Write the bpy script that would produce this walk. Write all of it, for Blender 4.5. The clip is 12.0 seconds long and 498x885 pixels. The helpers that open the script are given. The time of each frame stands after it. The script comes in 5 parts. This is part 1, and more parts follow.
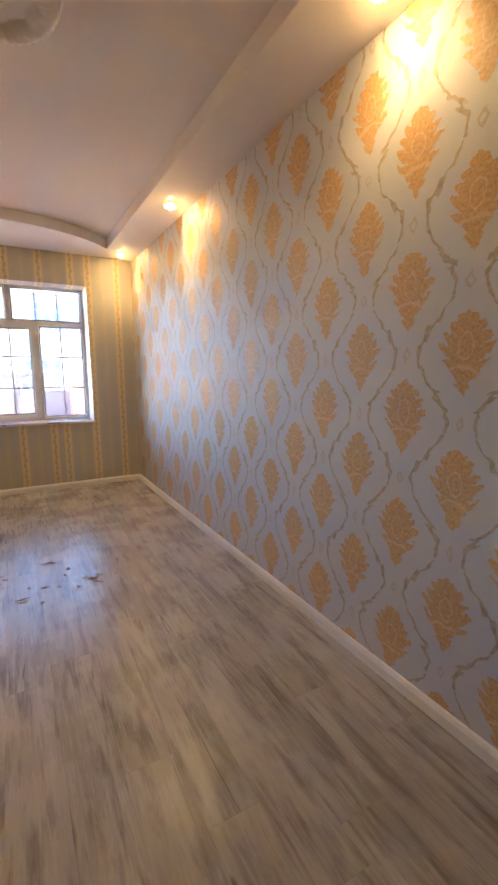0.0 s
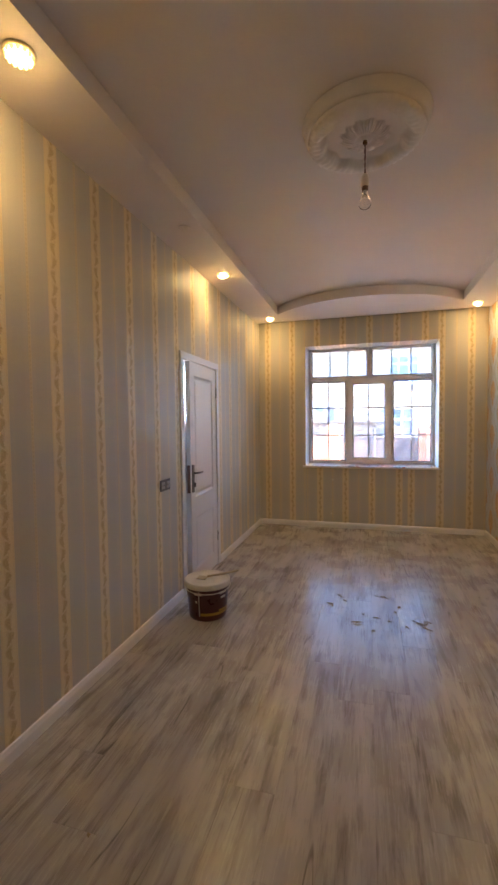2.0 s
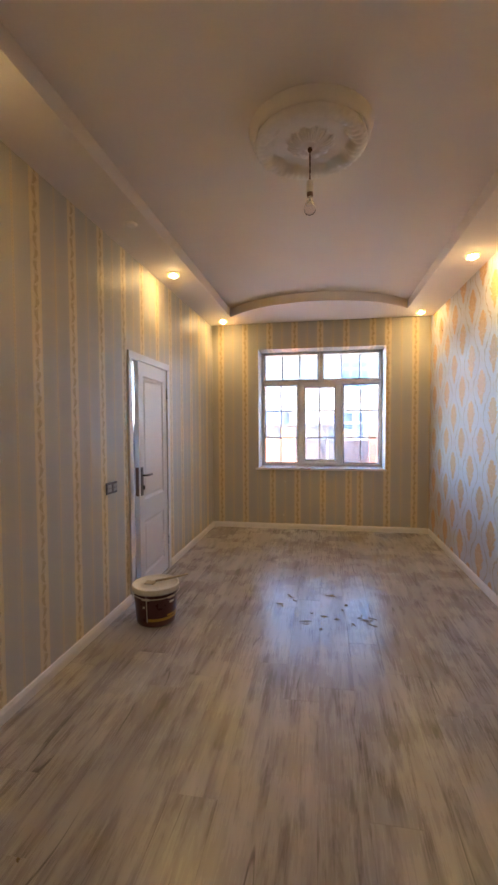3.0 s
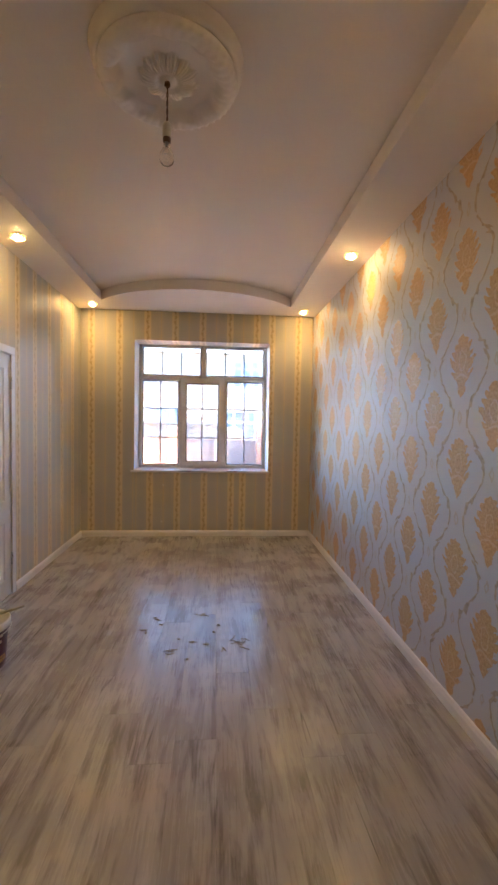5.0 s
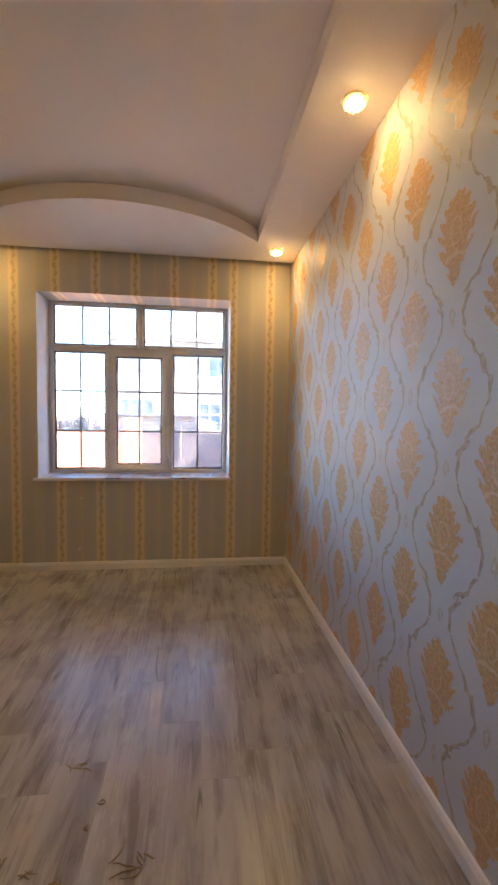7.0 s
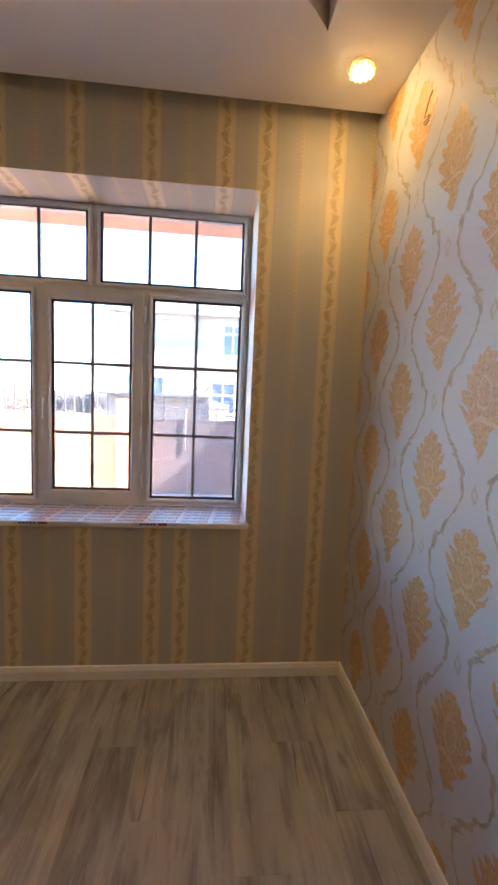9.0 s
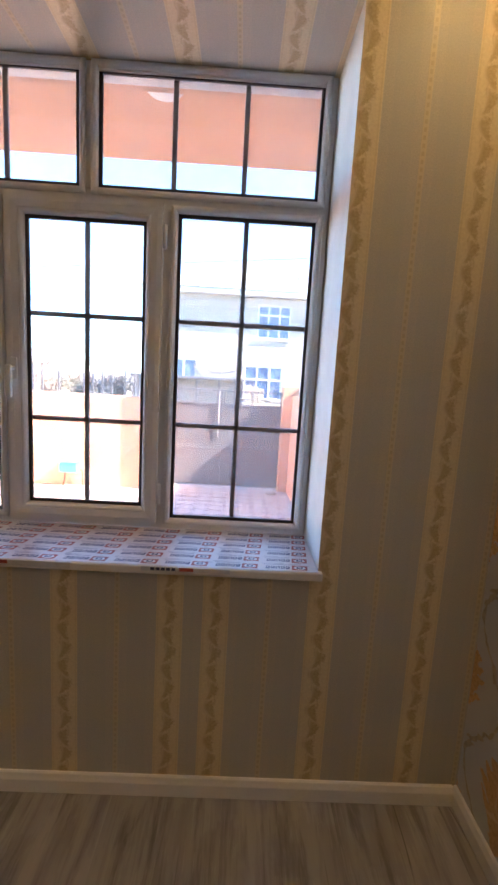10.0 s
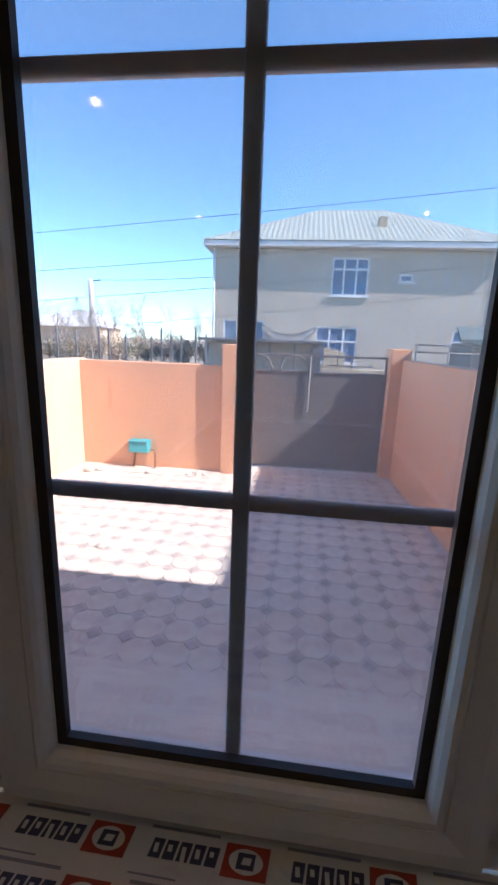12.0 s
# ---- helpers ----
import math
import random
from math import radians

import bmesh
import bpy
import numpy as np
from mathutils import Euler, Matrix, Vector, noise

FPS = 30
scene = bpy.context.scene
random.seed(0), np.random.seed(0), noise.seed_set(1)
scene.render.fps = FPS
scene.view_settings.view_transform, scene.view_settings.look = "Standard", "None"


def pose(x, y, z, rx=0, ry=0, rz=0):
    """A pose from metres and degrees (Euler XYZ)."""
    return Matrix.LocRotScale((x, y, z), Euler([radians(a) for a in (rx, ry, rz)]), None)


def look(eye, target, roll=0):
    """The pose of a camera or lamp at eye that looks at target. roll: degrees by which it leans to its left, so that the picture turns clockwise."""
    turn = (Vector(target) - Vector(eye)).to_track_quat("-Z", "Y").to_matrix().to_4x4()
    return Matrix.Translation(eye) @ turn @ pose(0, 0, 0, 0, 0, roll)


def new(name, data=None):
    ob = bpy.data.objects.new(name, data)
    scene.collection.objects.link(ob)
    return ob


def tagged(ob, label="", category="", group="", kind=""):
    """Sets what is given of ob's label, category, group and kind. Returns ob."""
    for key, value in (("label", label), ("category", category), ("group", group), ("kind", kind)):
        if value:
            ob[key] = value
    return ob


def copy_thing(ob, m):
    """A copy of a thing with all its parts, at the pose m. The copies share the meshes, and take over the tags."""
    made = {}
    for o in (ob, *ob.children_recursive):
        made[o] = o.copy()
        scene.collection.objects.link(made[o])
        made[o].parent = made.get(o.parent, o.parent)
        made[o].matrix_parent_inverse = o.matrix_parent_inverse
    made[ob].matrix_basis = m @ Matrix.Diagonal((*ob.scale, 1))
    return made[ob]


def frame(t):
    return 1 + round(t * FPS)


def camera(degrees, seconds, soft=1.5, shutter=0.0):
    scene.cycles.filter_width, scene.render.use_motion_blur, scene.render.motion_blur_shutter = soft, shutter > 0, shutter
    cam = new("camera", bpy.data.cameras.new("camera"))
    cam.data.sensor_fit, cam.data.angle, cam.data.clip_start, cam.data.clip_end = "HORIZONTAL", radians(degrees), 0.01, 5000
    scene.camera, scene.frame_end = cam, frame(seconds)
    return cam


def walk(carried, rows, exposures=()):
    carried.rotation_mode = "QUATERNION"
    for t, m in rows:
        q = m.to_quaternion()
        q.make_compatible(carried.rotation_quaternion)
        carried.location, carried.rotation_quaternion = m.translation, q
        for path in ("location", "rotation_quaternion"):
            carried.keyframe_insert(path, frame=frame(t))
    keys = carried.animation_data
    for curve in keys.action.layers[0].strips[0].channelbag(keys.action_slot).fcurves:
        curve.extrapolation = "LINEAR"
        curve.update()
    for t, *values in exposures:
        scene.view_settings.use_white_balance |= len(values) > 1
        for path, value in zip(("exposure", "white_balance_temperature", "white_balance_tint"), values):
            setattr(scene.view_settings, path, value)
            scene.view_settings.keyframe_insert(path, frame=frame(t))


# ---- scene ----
cam = camera(60.9, 12.0, soft=2.7)
PATH = [
    (0, (0.051, 0.301, 1.443), (1.01, 2.026, 1.117), -0.2),
    (0.5, (0.015, 0.218, 1.478), (0.31, 2.182, 1.245), -1.1),
    (1, (0.112, 0.141, 1.469), (-0.036, 2.129, 1.306), -1.2),
    (1.5, (0.11, 0.117, 1.457), (-0.301, 2.07, 1.338), -1.2),
    (2, (0.074, 0.126, 1.456), (-0.467, 2.049, 1.361), -0.6),
    (2.5, (0.077, 0.142, 1.45), (-0.392, 2.085, 1.368), -0.5),
    (3, (0.121, 0.148, 1.444), (-0.221, 2.117, 1.362), -0.3),
    (3.5, (0.179, 0.148, 1.436), (0.002, 2.139, 1.354), -0.7),
    (3.7, (0.215, 0.145, 1.441), (0.125, 2.141, 1.357), -0.6),
    (5.3, (0.31, 0.725, 1.456), (0.482, 2.715, 1.366), 1.1),
    (5.5, (0.363, 0.844, 1.452), (0.547, 2.833, 1.357), 1.0),
    (6, (0.492, 1.162, 1.433), (0.699, 3.149, 1.333), 0.8),
    (6.5, (0.575, 1.591, 1.395), (0.813, 3.574, 1.291), 1.0),
    (7, (0.642, 2.036, 1.414), (0.888, 4.017, 1.296), 0.9),
    (7.2, (0.673, 2.2, 1.412), (0.9, 4.184, 1.299), 0.9),
    (8.8, (0.733, 3.66, 1.485), (0.921, 5.64, 1.28), 1.9),
    (9, (0.741, 3.863, 1.496), (0.93, 5.842, 1.286), 2.5),
    (9.5, (0.764, 4.315, 1.476), (0.911, 6.296, 1.247), 2.3),
    (10, (0.667, 4.704, 1.442), (0.714, 6.683, 1.155), 3.3),
    (10.5, (0.491, 5.093, 1.451), (0.451, 7.062, 1.101), 4.3),
    (11, (0.38, 5.461, 1.444), (0.178, 7.41, 1.042), 2.1),
    (11.5, (0.231, 5.747, 1.438), (0.022, 7.687, 0.997), 2.2),
    (12, (0.133, 5.929, 1.421), (-0.093, 7.861, 0.955), 2.1),
]
EXPOSURES = [
    (0, 6.1, 7050, 28), (0.8, 5.58, 7000, 27), (3.7, 5.8, 7050, 27), (7.2, 5.4, 7300, 28), (9, 5.15, 7300, 29), (9.5, 5.05, 7250, 29),
    (10, 4.85, 7000, 27), (10.5, 4.4, 6800, 25), (11, 3.7, 6600, 23), (11.5, 3.35, 6550, 22), (12, 3.1, 6550, 22),
]
walk(cam, [(t, look(eye, target, roll)) for t, eye, target, roll in PATH], EXPOSURES)

# ---- light ----
SUN_TO = Vector((1.1, -0.253, 1.0)).normalized()
world = bpy.data.worlds.new("world")
scene.world = world
world.use_nodes = True
sky = world.node_tree.nodes.new("ShaderNodeTexSky")
sky.sky_type = "NISHITA"
sky.sun_disc = False
sky.sun_elevation = math.asin(SUN_TO.z)
sky.sun_rotation = math.atan2(SUN_TO.x, SUN_TO.y)
sky.air_density, sky.dust_density, sky.ozone_density = 0.7, 0.0, 2.8
world.node_tree.nodes["Background"].inputs["Strength"].default_value = 0.122
azure = world.node_tree.nodes.new("ShaderNodeMix")
azure.data_type, azure.blend_type = "RGBA", "MULTIPLY"
azure.inputs[0].default_value = 1.0
azure.inputs[7].default_value = (0.69, 0.97, 1.03, 1)
world.node_tree.links.new(sky.outputs["Color"], azure.inputs[6])
world.node_tree.links.new(azure.outputs[2], world.node_tree.nodes["Background"].inputs["Color"])
sun_data = bpy.data.lights.new("sun", "SUN")
sun_data.energy, sun_data.angle, sun_data.color = 2.9, radians(0.55), (1.0, 0.95, 0.87)
sun = new("sun", sun_data)
sun.matrix_world = look(SUN_TO * 40, (0, 0, 0))
SPOT_WATTS, SPOT_COLOR = 0.24, (1.0, 0.77, 0.34)

# ---- plan ----
XL, XR, YB, YW = -1.415, 1.5, -0.9, 6.0          # side walls, back wall, window wall
SOFFIT, CEIL = 2.825, 2.93
SX0, SX1 = -1.045, 1.12                          # inner edges of the dropped border
WX0, WX1, WZ0, WZ1 = -0.76, 0.945, 0.82, 2.486  # window opening
YOUT = 6.46                                      # outer face of the window wall
GROUND = -0.6
DY0, DY1, DZ1 = 3.379, 4.198, 2.008               # door opening in the left wall


# ---- node and mesh helpers ----
class Nodes:
    """A small writer of shader nodes."""

    def __init__(self, name):
        self.mat = bpy.data.materials.new(name)
        self.mat.use_nodes = True
        self.tree = self.mat.node_tree
        self.bsdf = self.tree.nodes["Principled BSDF"]

    def node(self, kind):
        return self.tree.nodes.new(kind)

    def put(self, sock, value):
        if isinstance(value, bpy.types.NodeSocket):
            self.tree.links.new(value, sock)
        elif isinstance(value, (tuple, list)) and len(value) == 3 and sock.type == "RGBA":
            sock.default_value = (*value, 1)
        else:
            sock.default_value = value

    def set(self, **values):
        for key, value in values.items():
            self.put(self.bsdf.inputs[key.replace("_", " ")], value)
        return self

    def math(self, op, a, b=0.0, c=0.0, clamp=False):
        n = self.node("ShaderNodeMath")
        n.operation, n.use_clamp = op, clamp
        for sock, v in zip(n.inputs, (a, b, c)):
            self.put(sock, v)
        return n.outputs[0]

    def mix(self, fac, a, b, blend="MIX"):
        n = self.node("ShaderNodeMix")
        n.data_type, n.blend_type = "RGBA", blend
        self.put(n.inputs[0], fac)
        self.put(n.inputs[6], a)
        self.put(n.inputs[7], b)
        return n.outputs[2]

    def coords(self, scale=(1, 1, 1), kind="Object", offset=None):
        m = self.node("ShaderNodeMapping")
        self.put(m.inputs["Vector"], self.node("ShaderNodeTexCoord").outputs[kind])
        m.inputs["Scale"].default_value = scale
        if offset is not None:
            self.put(m.inputs["Location"], offset)
        return m.outputs[0]

    def noise(self, vec, scale, detail=4.0, rough=0.55, distort=0.0):
        n = self.node("ShaderNodeTexNoise")
        self.put(n.inputs["Vector"], vec)
        for key, v in (("Scale", scale), ("Detail", detail), ("Roughness", rough), ("Distortion", distort)):
            n.inputs[key].default_value = v
        return n.outputs["Fac"]

    def ramp(self, fac, *stops):
        n = self.node("ShaderNodeValToRGB")
        el = n.color_ramp.elements
        while len(el) < len(stops):
            el.new(0.5)
        for e, (p, c) in zip(el, stops):
            e.position = p
            e.color = (*c, 1) if isinstance(c, tuple) else (c, c, c, 1)
        self.put(n.inputs["Fac"], fac)
        return n.outputs["Color"]

    def step(self, x, lo, hi):
        n = self.node("ShaderNodeMapRange")
        n.interpolation_type = "SMOOTHSTEP"
        self.put(n.inputs["Value"], x)
        self.put(n.inputs["From Min"], lo)
        self.put(n.inputs["From Max"], hi)
        return n.outputs[0]

    def below(self, x, lo, hi):
        """1 where x is under lo, 0 over hi."""
        return self.math("SUBTRACT", 1.0, self.step(x, lo, hi))

    def wrap(self, x, half):
        return self.math("WRAP", x, half, -half)

    def bump(self, height, strength=0.3, distance=0.005):
        n = self.node("ShaderNodeBump")
        n.inputs["Strength"].default_value = strength
        n.inputs["Distance"].default_value = distance
        self.put(n.inputs["Height"], height)
        self.put(self.bsdf.inputs["Normal"], n.outputs[0])
        return self

    def random(self):
        return self.node("ShaderNodeObjectInfo").outputs["Random"]


def painted(name, color, rough=0.5, spread=0.06, scale=3.0, grain=180.0, relief=0.08, **more):
    """A surface of one colour with broad and fine variation and a little relief."""
    n = Nodes(name)
    vec = n.coords()
    broad, fine = n.noise(vec, scale), n.noise(vec, grain, 3)
    dark = tuple(c * (1 - spread * 2) for c in color)
    light = tuple(min(1, c * (1 + spread)) for c in color)
    both = n.math("MULTIPLY_ADD", fine, 0.35, n.math("MULTIPLY", broad, 0.65))
    n.set(Base_Color=n.ramp(both, (0.3, dark), (0.7, light)), Roughness=n.math("MULTIPLY_ADD", broad, 0.2, rough - 0.1), **more)
    if relief:
        n.bump(fine, relief, 0.002)
    return n.mat


def box(bm, x0, x1, y0, y1, z0, z1, mat=0, bevel=0.0):
    vs = [bm.verts.new((x, y, z)) for x in (x0, x1) for y in (y0, y1) for z in (z0, z1)]
    fs = [bm.faces.new([vs[i] for i in q]) for q in ((0, 1, 3, 2), (4, 6, 7, 5), (0, 4, 5, 1), (2, 3, 7, 6), (0, 2, 6, 4), (1, 5, 7, 3))]
    for f in fs:
        f.material_index = mat
    if bevel:
        es = list({e for f in fs for e in f.edges})
        out = bmesh.ops.bevel(bm, geom=es, offset=bevel, segments=2, affect="EDGES", profile=0.6)
        for f in out["faces"]:
            f.material_index = mat
    return fs


def ring_wall(bm, rings, closed=True, mat=0, smooth=True):
    """Joins rings of points into a skin."""
    vs = [[bm.verts.new(p) for p in ring] for ring in rings]
    for a, b in zip(vs, vs[1:]):
        n = len(a)
        for i in range(n if closed else n - 1):
            f = bm.faces.new((a[i], a[(i + 1) % n], b[(i + 1) % n], b[i]))
            f.material_index, f.smooth = mat, smooth
    return vs


def lathe(bm, profile, centre=(0, 0, 0), seg=32, mat=0, cap=True, smooth=True):
    """Turns a list of (radius, z) about the upright axis through centre."""
    cx, cy, cz = centre
    rings = [[(cx + r * math.cos(2 * math.pi * i / seg), cy + r * math.sin(2 * math.pi * i / seg), cz + z) for i in range(seg)] for r, z in profile]
    vs = ring_wall(bm, rings, True, mat, smooth)
    if cap:
        for ring in (vs[0], vs[-1]):
            f = bm.faces.new(ring)
            f.material_index = mat


def tube(bm, points, radius, seg=8, mat=0):
    """A round bar along points; radius may be a list."""
    pts = [Vector(p) for p in points]
    rad = radius if isinstance(radius, (list, tuple)) else [radius] * len(pts)
    rings = []
    for i, p in enumerate(pts):
        d = (pts[min(i + 1, len(pts) - 1)] - pts[max(i - 1, 0)]).normalized()
        side = d.orthogonal().normalized() if abs(d.z) > 0.9 else d.cross(Vector((0, 0, 1))).normalized()
        up = side.cross(d)
        rings.append([p + rad[i] * (math.cos(a) * side + math.sin(a) * up) for a in (2 * math.pi * k / seg for k in range(seg))])
    vs = ring_wall(bm, rings, True, mat)
    for ring in (vs[0], vs[-1]):
        bm.faces.new(ring).material_index = mat


def uv_paper(bm, fn):
    layer = bm.loops.layers.uv.new("paper")
    for f in bm.faces:
        for loop in f.loops:
            loop[layer].uv = fn(loop.vert.co, f.normal, f.calc_center_median())


def mesh_of(name, bm, *mats):
    bmesh.ops.recalc_face_normals(bm, faces=bm.faces)
    me = bpy.data.meshes.new(name)
    bm.to_mesh(me)
    bm.free()
    for m in mats:
        me.materials.append(m)
    return me


def part(name, bm, material, parent, label=""):
    mats = material if isinstance(material, (list, tuple)) else [material]
    ob = new(name, mesh_of(name, bm, *mats))
    ob.parent = parent
    if label:
        tagged(ob, label)
    return ob


def piece(name, bm, material, label, category, kind="", group=""):
    """A thing that is one mesh."""
    mats = material if isinstance(material, (list, tuple)) else [material]
    return tagged(new(name, mesh_of(name, bm, *mats)), label, category, group, kind)


def empty(name, at, label, category, group="", kind=""):
    ob = new(name)
    ob.location = at
    ob.empty_display_size = 0.1
    return tagged(ob, label, category, group, kind)


def boxes(*rows, bevel=0.0):
    bm = bmesh.new()
    for r in rows:
        box(bm, *r, bevel=bevel)
    return bm


# ---- materials ----
def damask():
    """White paper with raised orange medallions in an ogee net of thin vines."""
    n = Nodes("damask_paper")
    sep = n.node("ShaderNodeSeparateXYZ")
    uv = n.coords(kind="UV")
    n.put(sep.inputs[0], uv)
    wob = n.noise(uv, 38.0, 3)
    fine = n.noise(uv, 150.0, 3)
    sway = n.noise(n.coords(kind="UV", offset=(3.1, 7.7, 0.0)), 13.0, 2)
    sway2 = n.noise(n.coords(kind="UV", offset=(9.4, 1.3, 0.0)), 16.0, 2)
    u = n.math("MULTIPLY_ADD", n.math("SUBTRACT", wob, 0.5), 0.022, n.math("MULTIPLY_ADD", n.math("SUBTRACT", sway, 0.5), 0.032, sep.outputs[0]))
    v = n.math("MULTIPLY_ADD", n.math("SUBTRACT", fine, 0.5), 0.014, n.math("MULTIPLY_ADD", n.math("SUBTRACT", sway2, 0.5), 0.05, sep.outputs[1]))
    masks, hearts = [], []
    DU, DV = 0.264, 0.2575
    for du, dv in ((0.0, 0.0), (DU, DV)):
        x = n.math("ABSOLUTE", n.wrap(n.math("SUBTRACT", u, du), DU))
        y = n.wrap(n.math("SUBTRACT", v, dv), DV)
        t = n.math("MULTIPLY_ADD", y, 1 / 0.32, 0.5)
        curve = n.node("ShaderNodeFloatCurve")
        c = curve.mapping.curves[0]
        for p, q in ((0.08, 0.2), (0.25, 0.52), (0.42, 0.82), (0.56, 1.0), (0.74, 0.84), (0.9, 0.5)):
            c.points.new(p, q)
        c.points[0].location, c.points[-1].location = (0, 0), (1, 0)
        curve.mapping.update()
        n.put(curve.inputs["Value"], t)
        # lobes along the edge
        lobe = n.math("ABSOLUTE", n.math("SINE", n.math("MULTIPLY_ADD", x, -46.0, n.math("MULTIPLY_ADD", wob, 2.2, n.math("MULTIPLY", y, 60.0)))))
        w = n.math("MULTIPLY", curve.outputs[0], n.math("MULTIPLY_ADD", lobe, 0.05, 0.066))
        masks.append(n.step(n.math("SUBTRACT", w, x), -0.002, 0.004))
        # a pale heart drawn inside the medallion
        r = n.math("SQRT", n.math("ADD", n.math("MULTIPLY", n.math("MULTIPLY", x, x), 2.6), n.math("POWER", n.math("ABSOLUTE", n.math("SUBTRACT", y, 0.025)), 2.0)))
        hearts.append(n.math("MULTIPLY", n.below(n.math("ABSOLUTE", n.math("SUBTRACT", r, 0.047)), 0.002, 0.0055), masks[-1]))
        bow = n.math("MULTIPLY_ADD", n.math("MULTIPLY", x, x), 5.0, n.math("ADD", y, 0.045))
        hearts[-1] = n.math("MAXIMUM", hearts[-1], n.math("MULTIPLY", n.below(n.math("ABSOLUTE", bow), 0.003, 0.009), masks[-1]))
    leaf = n.math("MAXIMUM", *masks)
    heart = n.math("MAXIMUM", *hearts)
    soft_u = n.math("MULTIPLY_ADD", n.math("SUBTRACT", sway, 0.5), 0.03, sep.outputs[0])
    x = n.math("ABSOLUTE", n.wrap(soft_u, DU))
    bend = n.math("COSINE", n.math("MULTIPLY", v, math.pi / DV))
    line = n.math("SUBTRACT", x, n.math("MULTIPLY_ADD", bend, 0.074, DU / 2))
    apart = n.math("ABSOLUTE", line)
    # one winding vine; leaflets swell along it and it thins out between two ogees
    swell = n.math("ABSOLUTE", n.math("SINE", n.math("MULTIPLY_ADD", v, 47.0, n.math("MULTIPLY", line, 60.0))))
    turn = n.math("SINE", n.math("MULTIPLY_ADD", v, math.pi / DV, 0.6))
    knot = n.math("POWER", n.math("ABSOLUTE", turn), 5.0)
    leaflet = n.math("MULTIPLY", n.math("POWER", swell, 3.0), n.math("MULTIPLY_ADD", knot, 0.017, 0.004))
    girth = n.math("ADD", leaflet, n.math("MULTIPLY_ADD", wob, 0.01, 0.0005))
    vine = n.step(n.math("SUBTRACT", girth, apart), -0.0015, 0.0025)
    vine = n.math("MULTIPLY", vine, n.step(n.math("ADD", n.math("ABSOLUTE", n.math("SUBTRACT", turn, 0.1)), n.math("MULTIPLY", sway, 0.3)), 0.14, 0.24))
    gems = []
    for du, dv in ((DU, 0.0), (0.0, DV)):
        gx = n.math("ABSOLUTE", n.wrap(n.math("SUBTRACT", u, du), DU))
        gy = n.math("ABSOLUTE", n.wrap(n.math("SUBTRACT", v, dv), DV))
        drop = n.math("MULTIPLY_ADD", gx, 1.9, gy)
        gems.append(n.below(n.math("ABSOLUTE", n.math("SUBTRACT", drop, 0.027)), 0.006, 0.012))
    gem = n.math("MAXIMUM", *gems)
    ground = n.ramp(n.noise(uv, 260.0, 3, 0.7), (0.3, (0.52, 0.51, 0.53)), (0.7, (0.64, 0.63, 0.65)))
    orange = n.ramp(n.noise(uv, 75.0, 4, 0.7), (0.3, (0.47, 0.25, 0.1)), (0.5, (0.62, 0.37, 0.17)), (0.72, (0.73, 0.5, 0.28)))
    col = n.mix(n.math("MULTIPLY", vine, 0.78), ground, n.ramp(wob, (0.35, (0.28, 0.2, 0.11)), (0.6, (0.5, 0.38, 0.23))))
    col = n.mix(n.math("MULTIPLY", gem, 0.6), col, (0.5, 0.37, 0.22))
    col = n.mix(leaf, col, orange)
    col = n.mix(n.math("MULTIPLY", heart, 0.5), col, (0.78, 0.6, 0.4))
    thread = n.math("MAXIMUM", n.math("MAXIMUM", leaf, vine), gem)
    fleck = n.math("MULTIPLY", n.step(n.noise(uv, 330.0, 2), 0.62, 0.7), thread)
    gloss = n.math("MULTIPLY_ADD", fleck, -0.2, n.math("MULTIPLY_ADD", thread, -0.1, n.math("MULTIPLY_ADD", fine, 0.12, 0.5)))
    n.set(Base_Color=col, Roughness=gloss)
    n.put(n.bsdf.inputs["Metallic"], 0.0)
    high = n.math("MULTIPLY_ADD", n.noise(uv, 190.0, 2), 0.35, n.math("MULTIPLY", thread, 0.6))
    n.bump(high, 0.55, 0.004)
    return n.mat


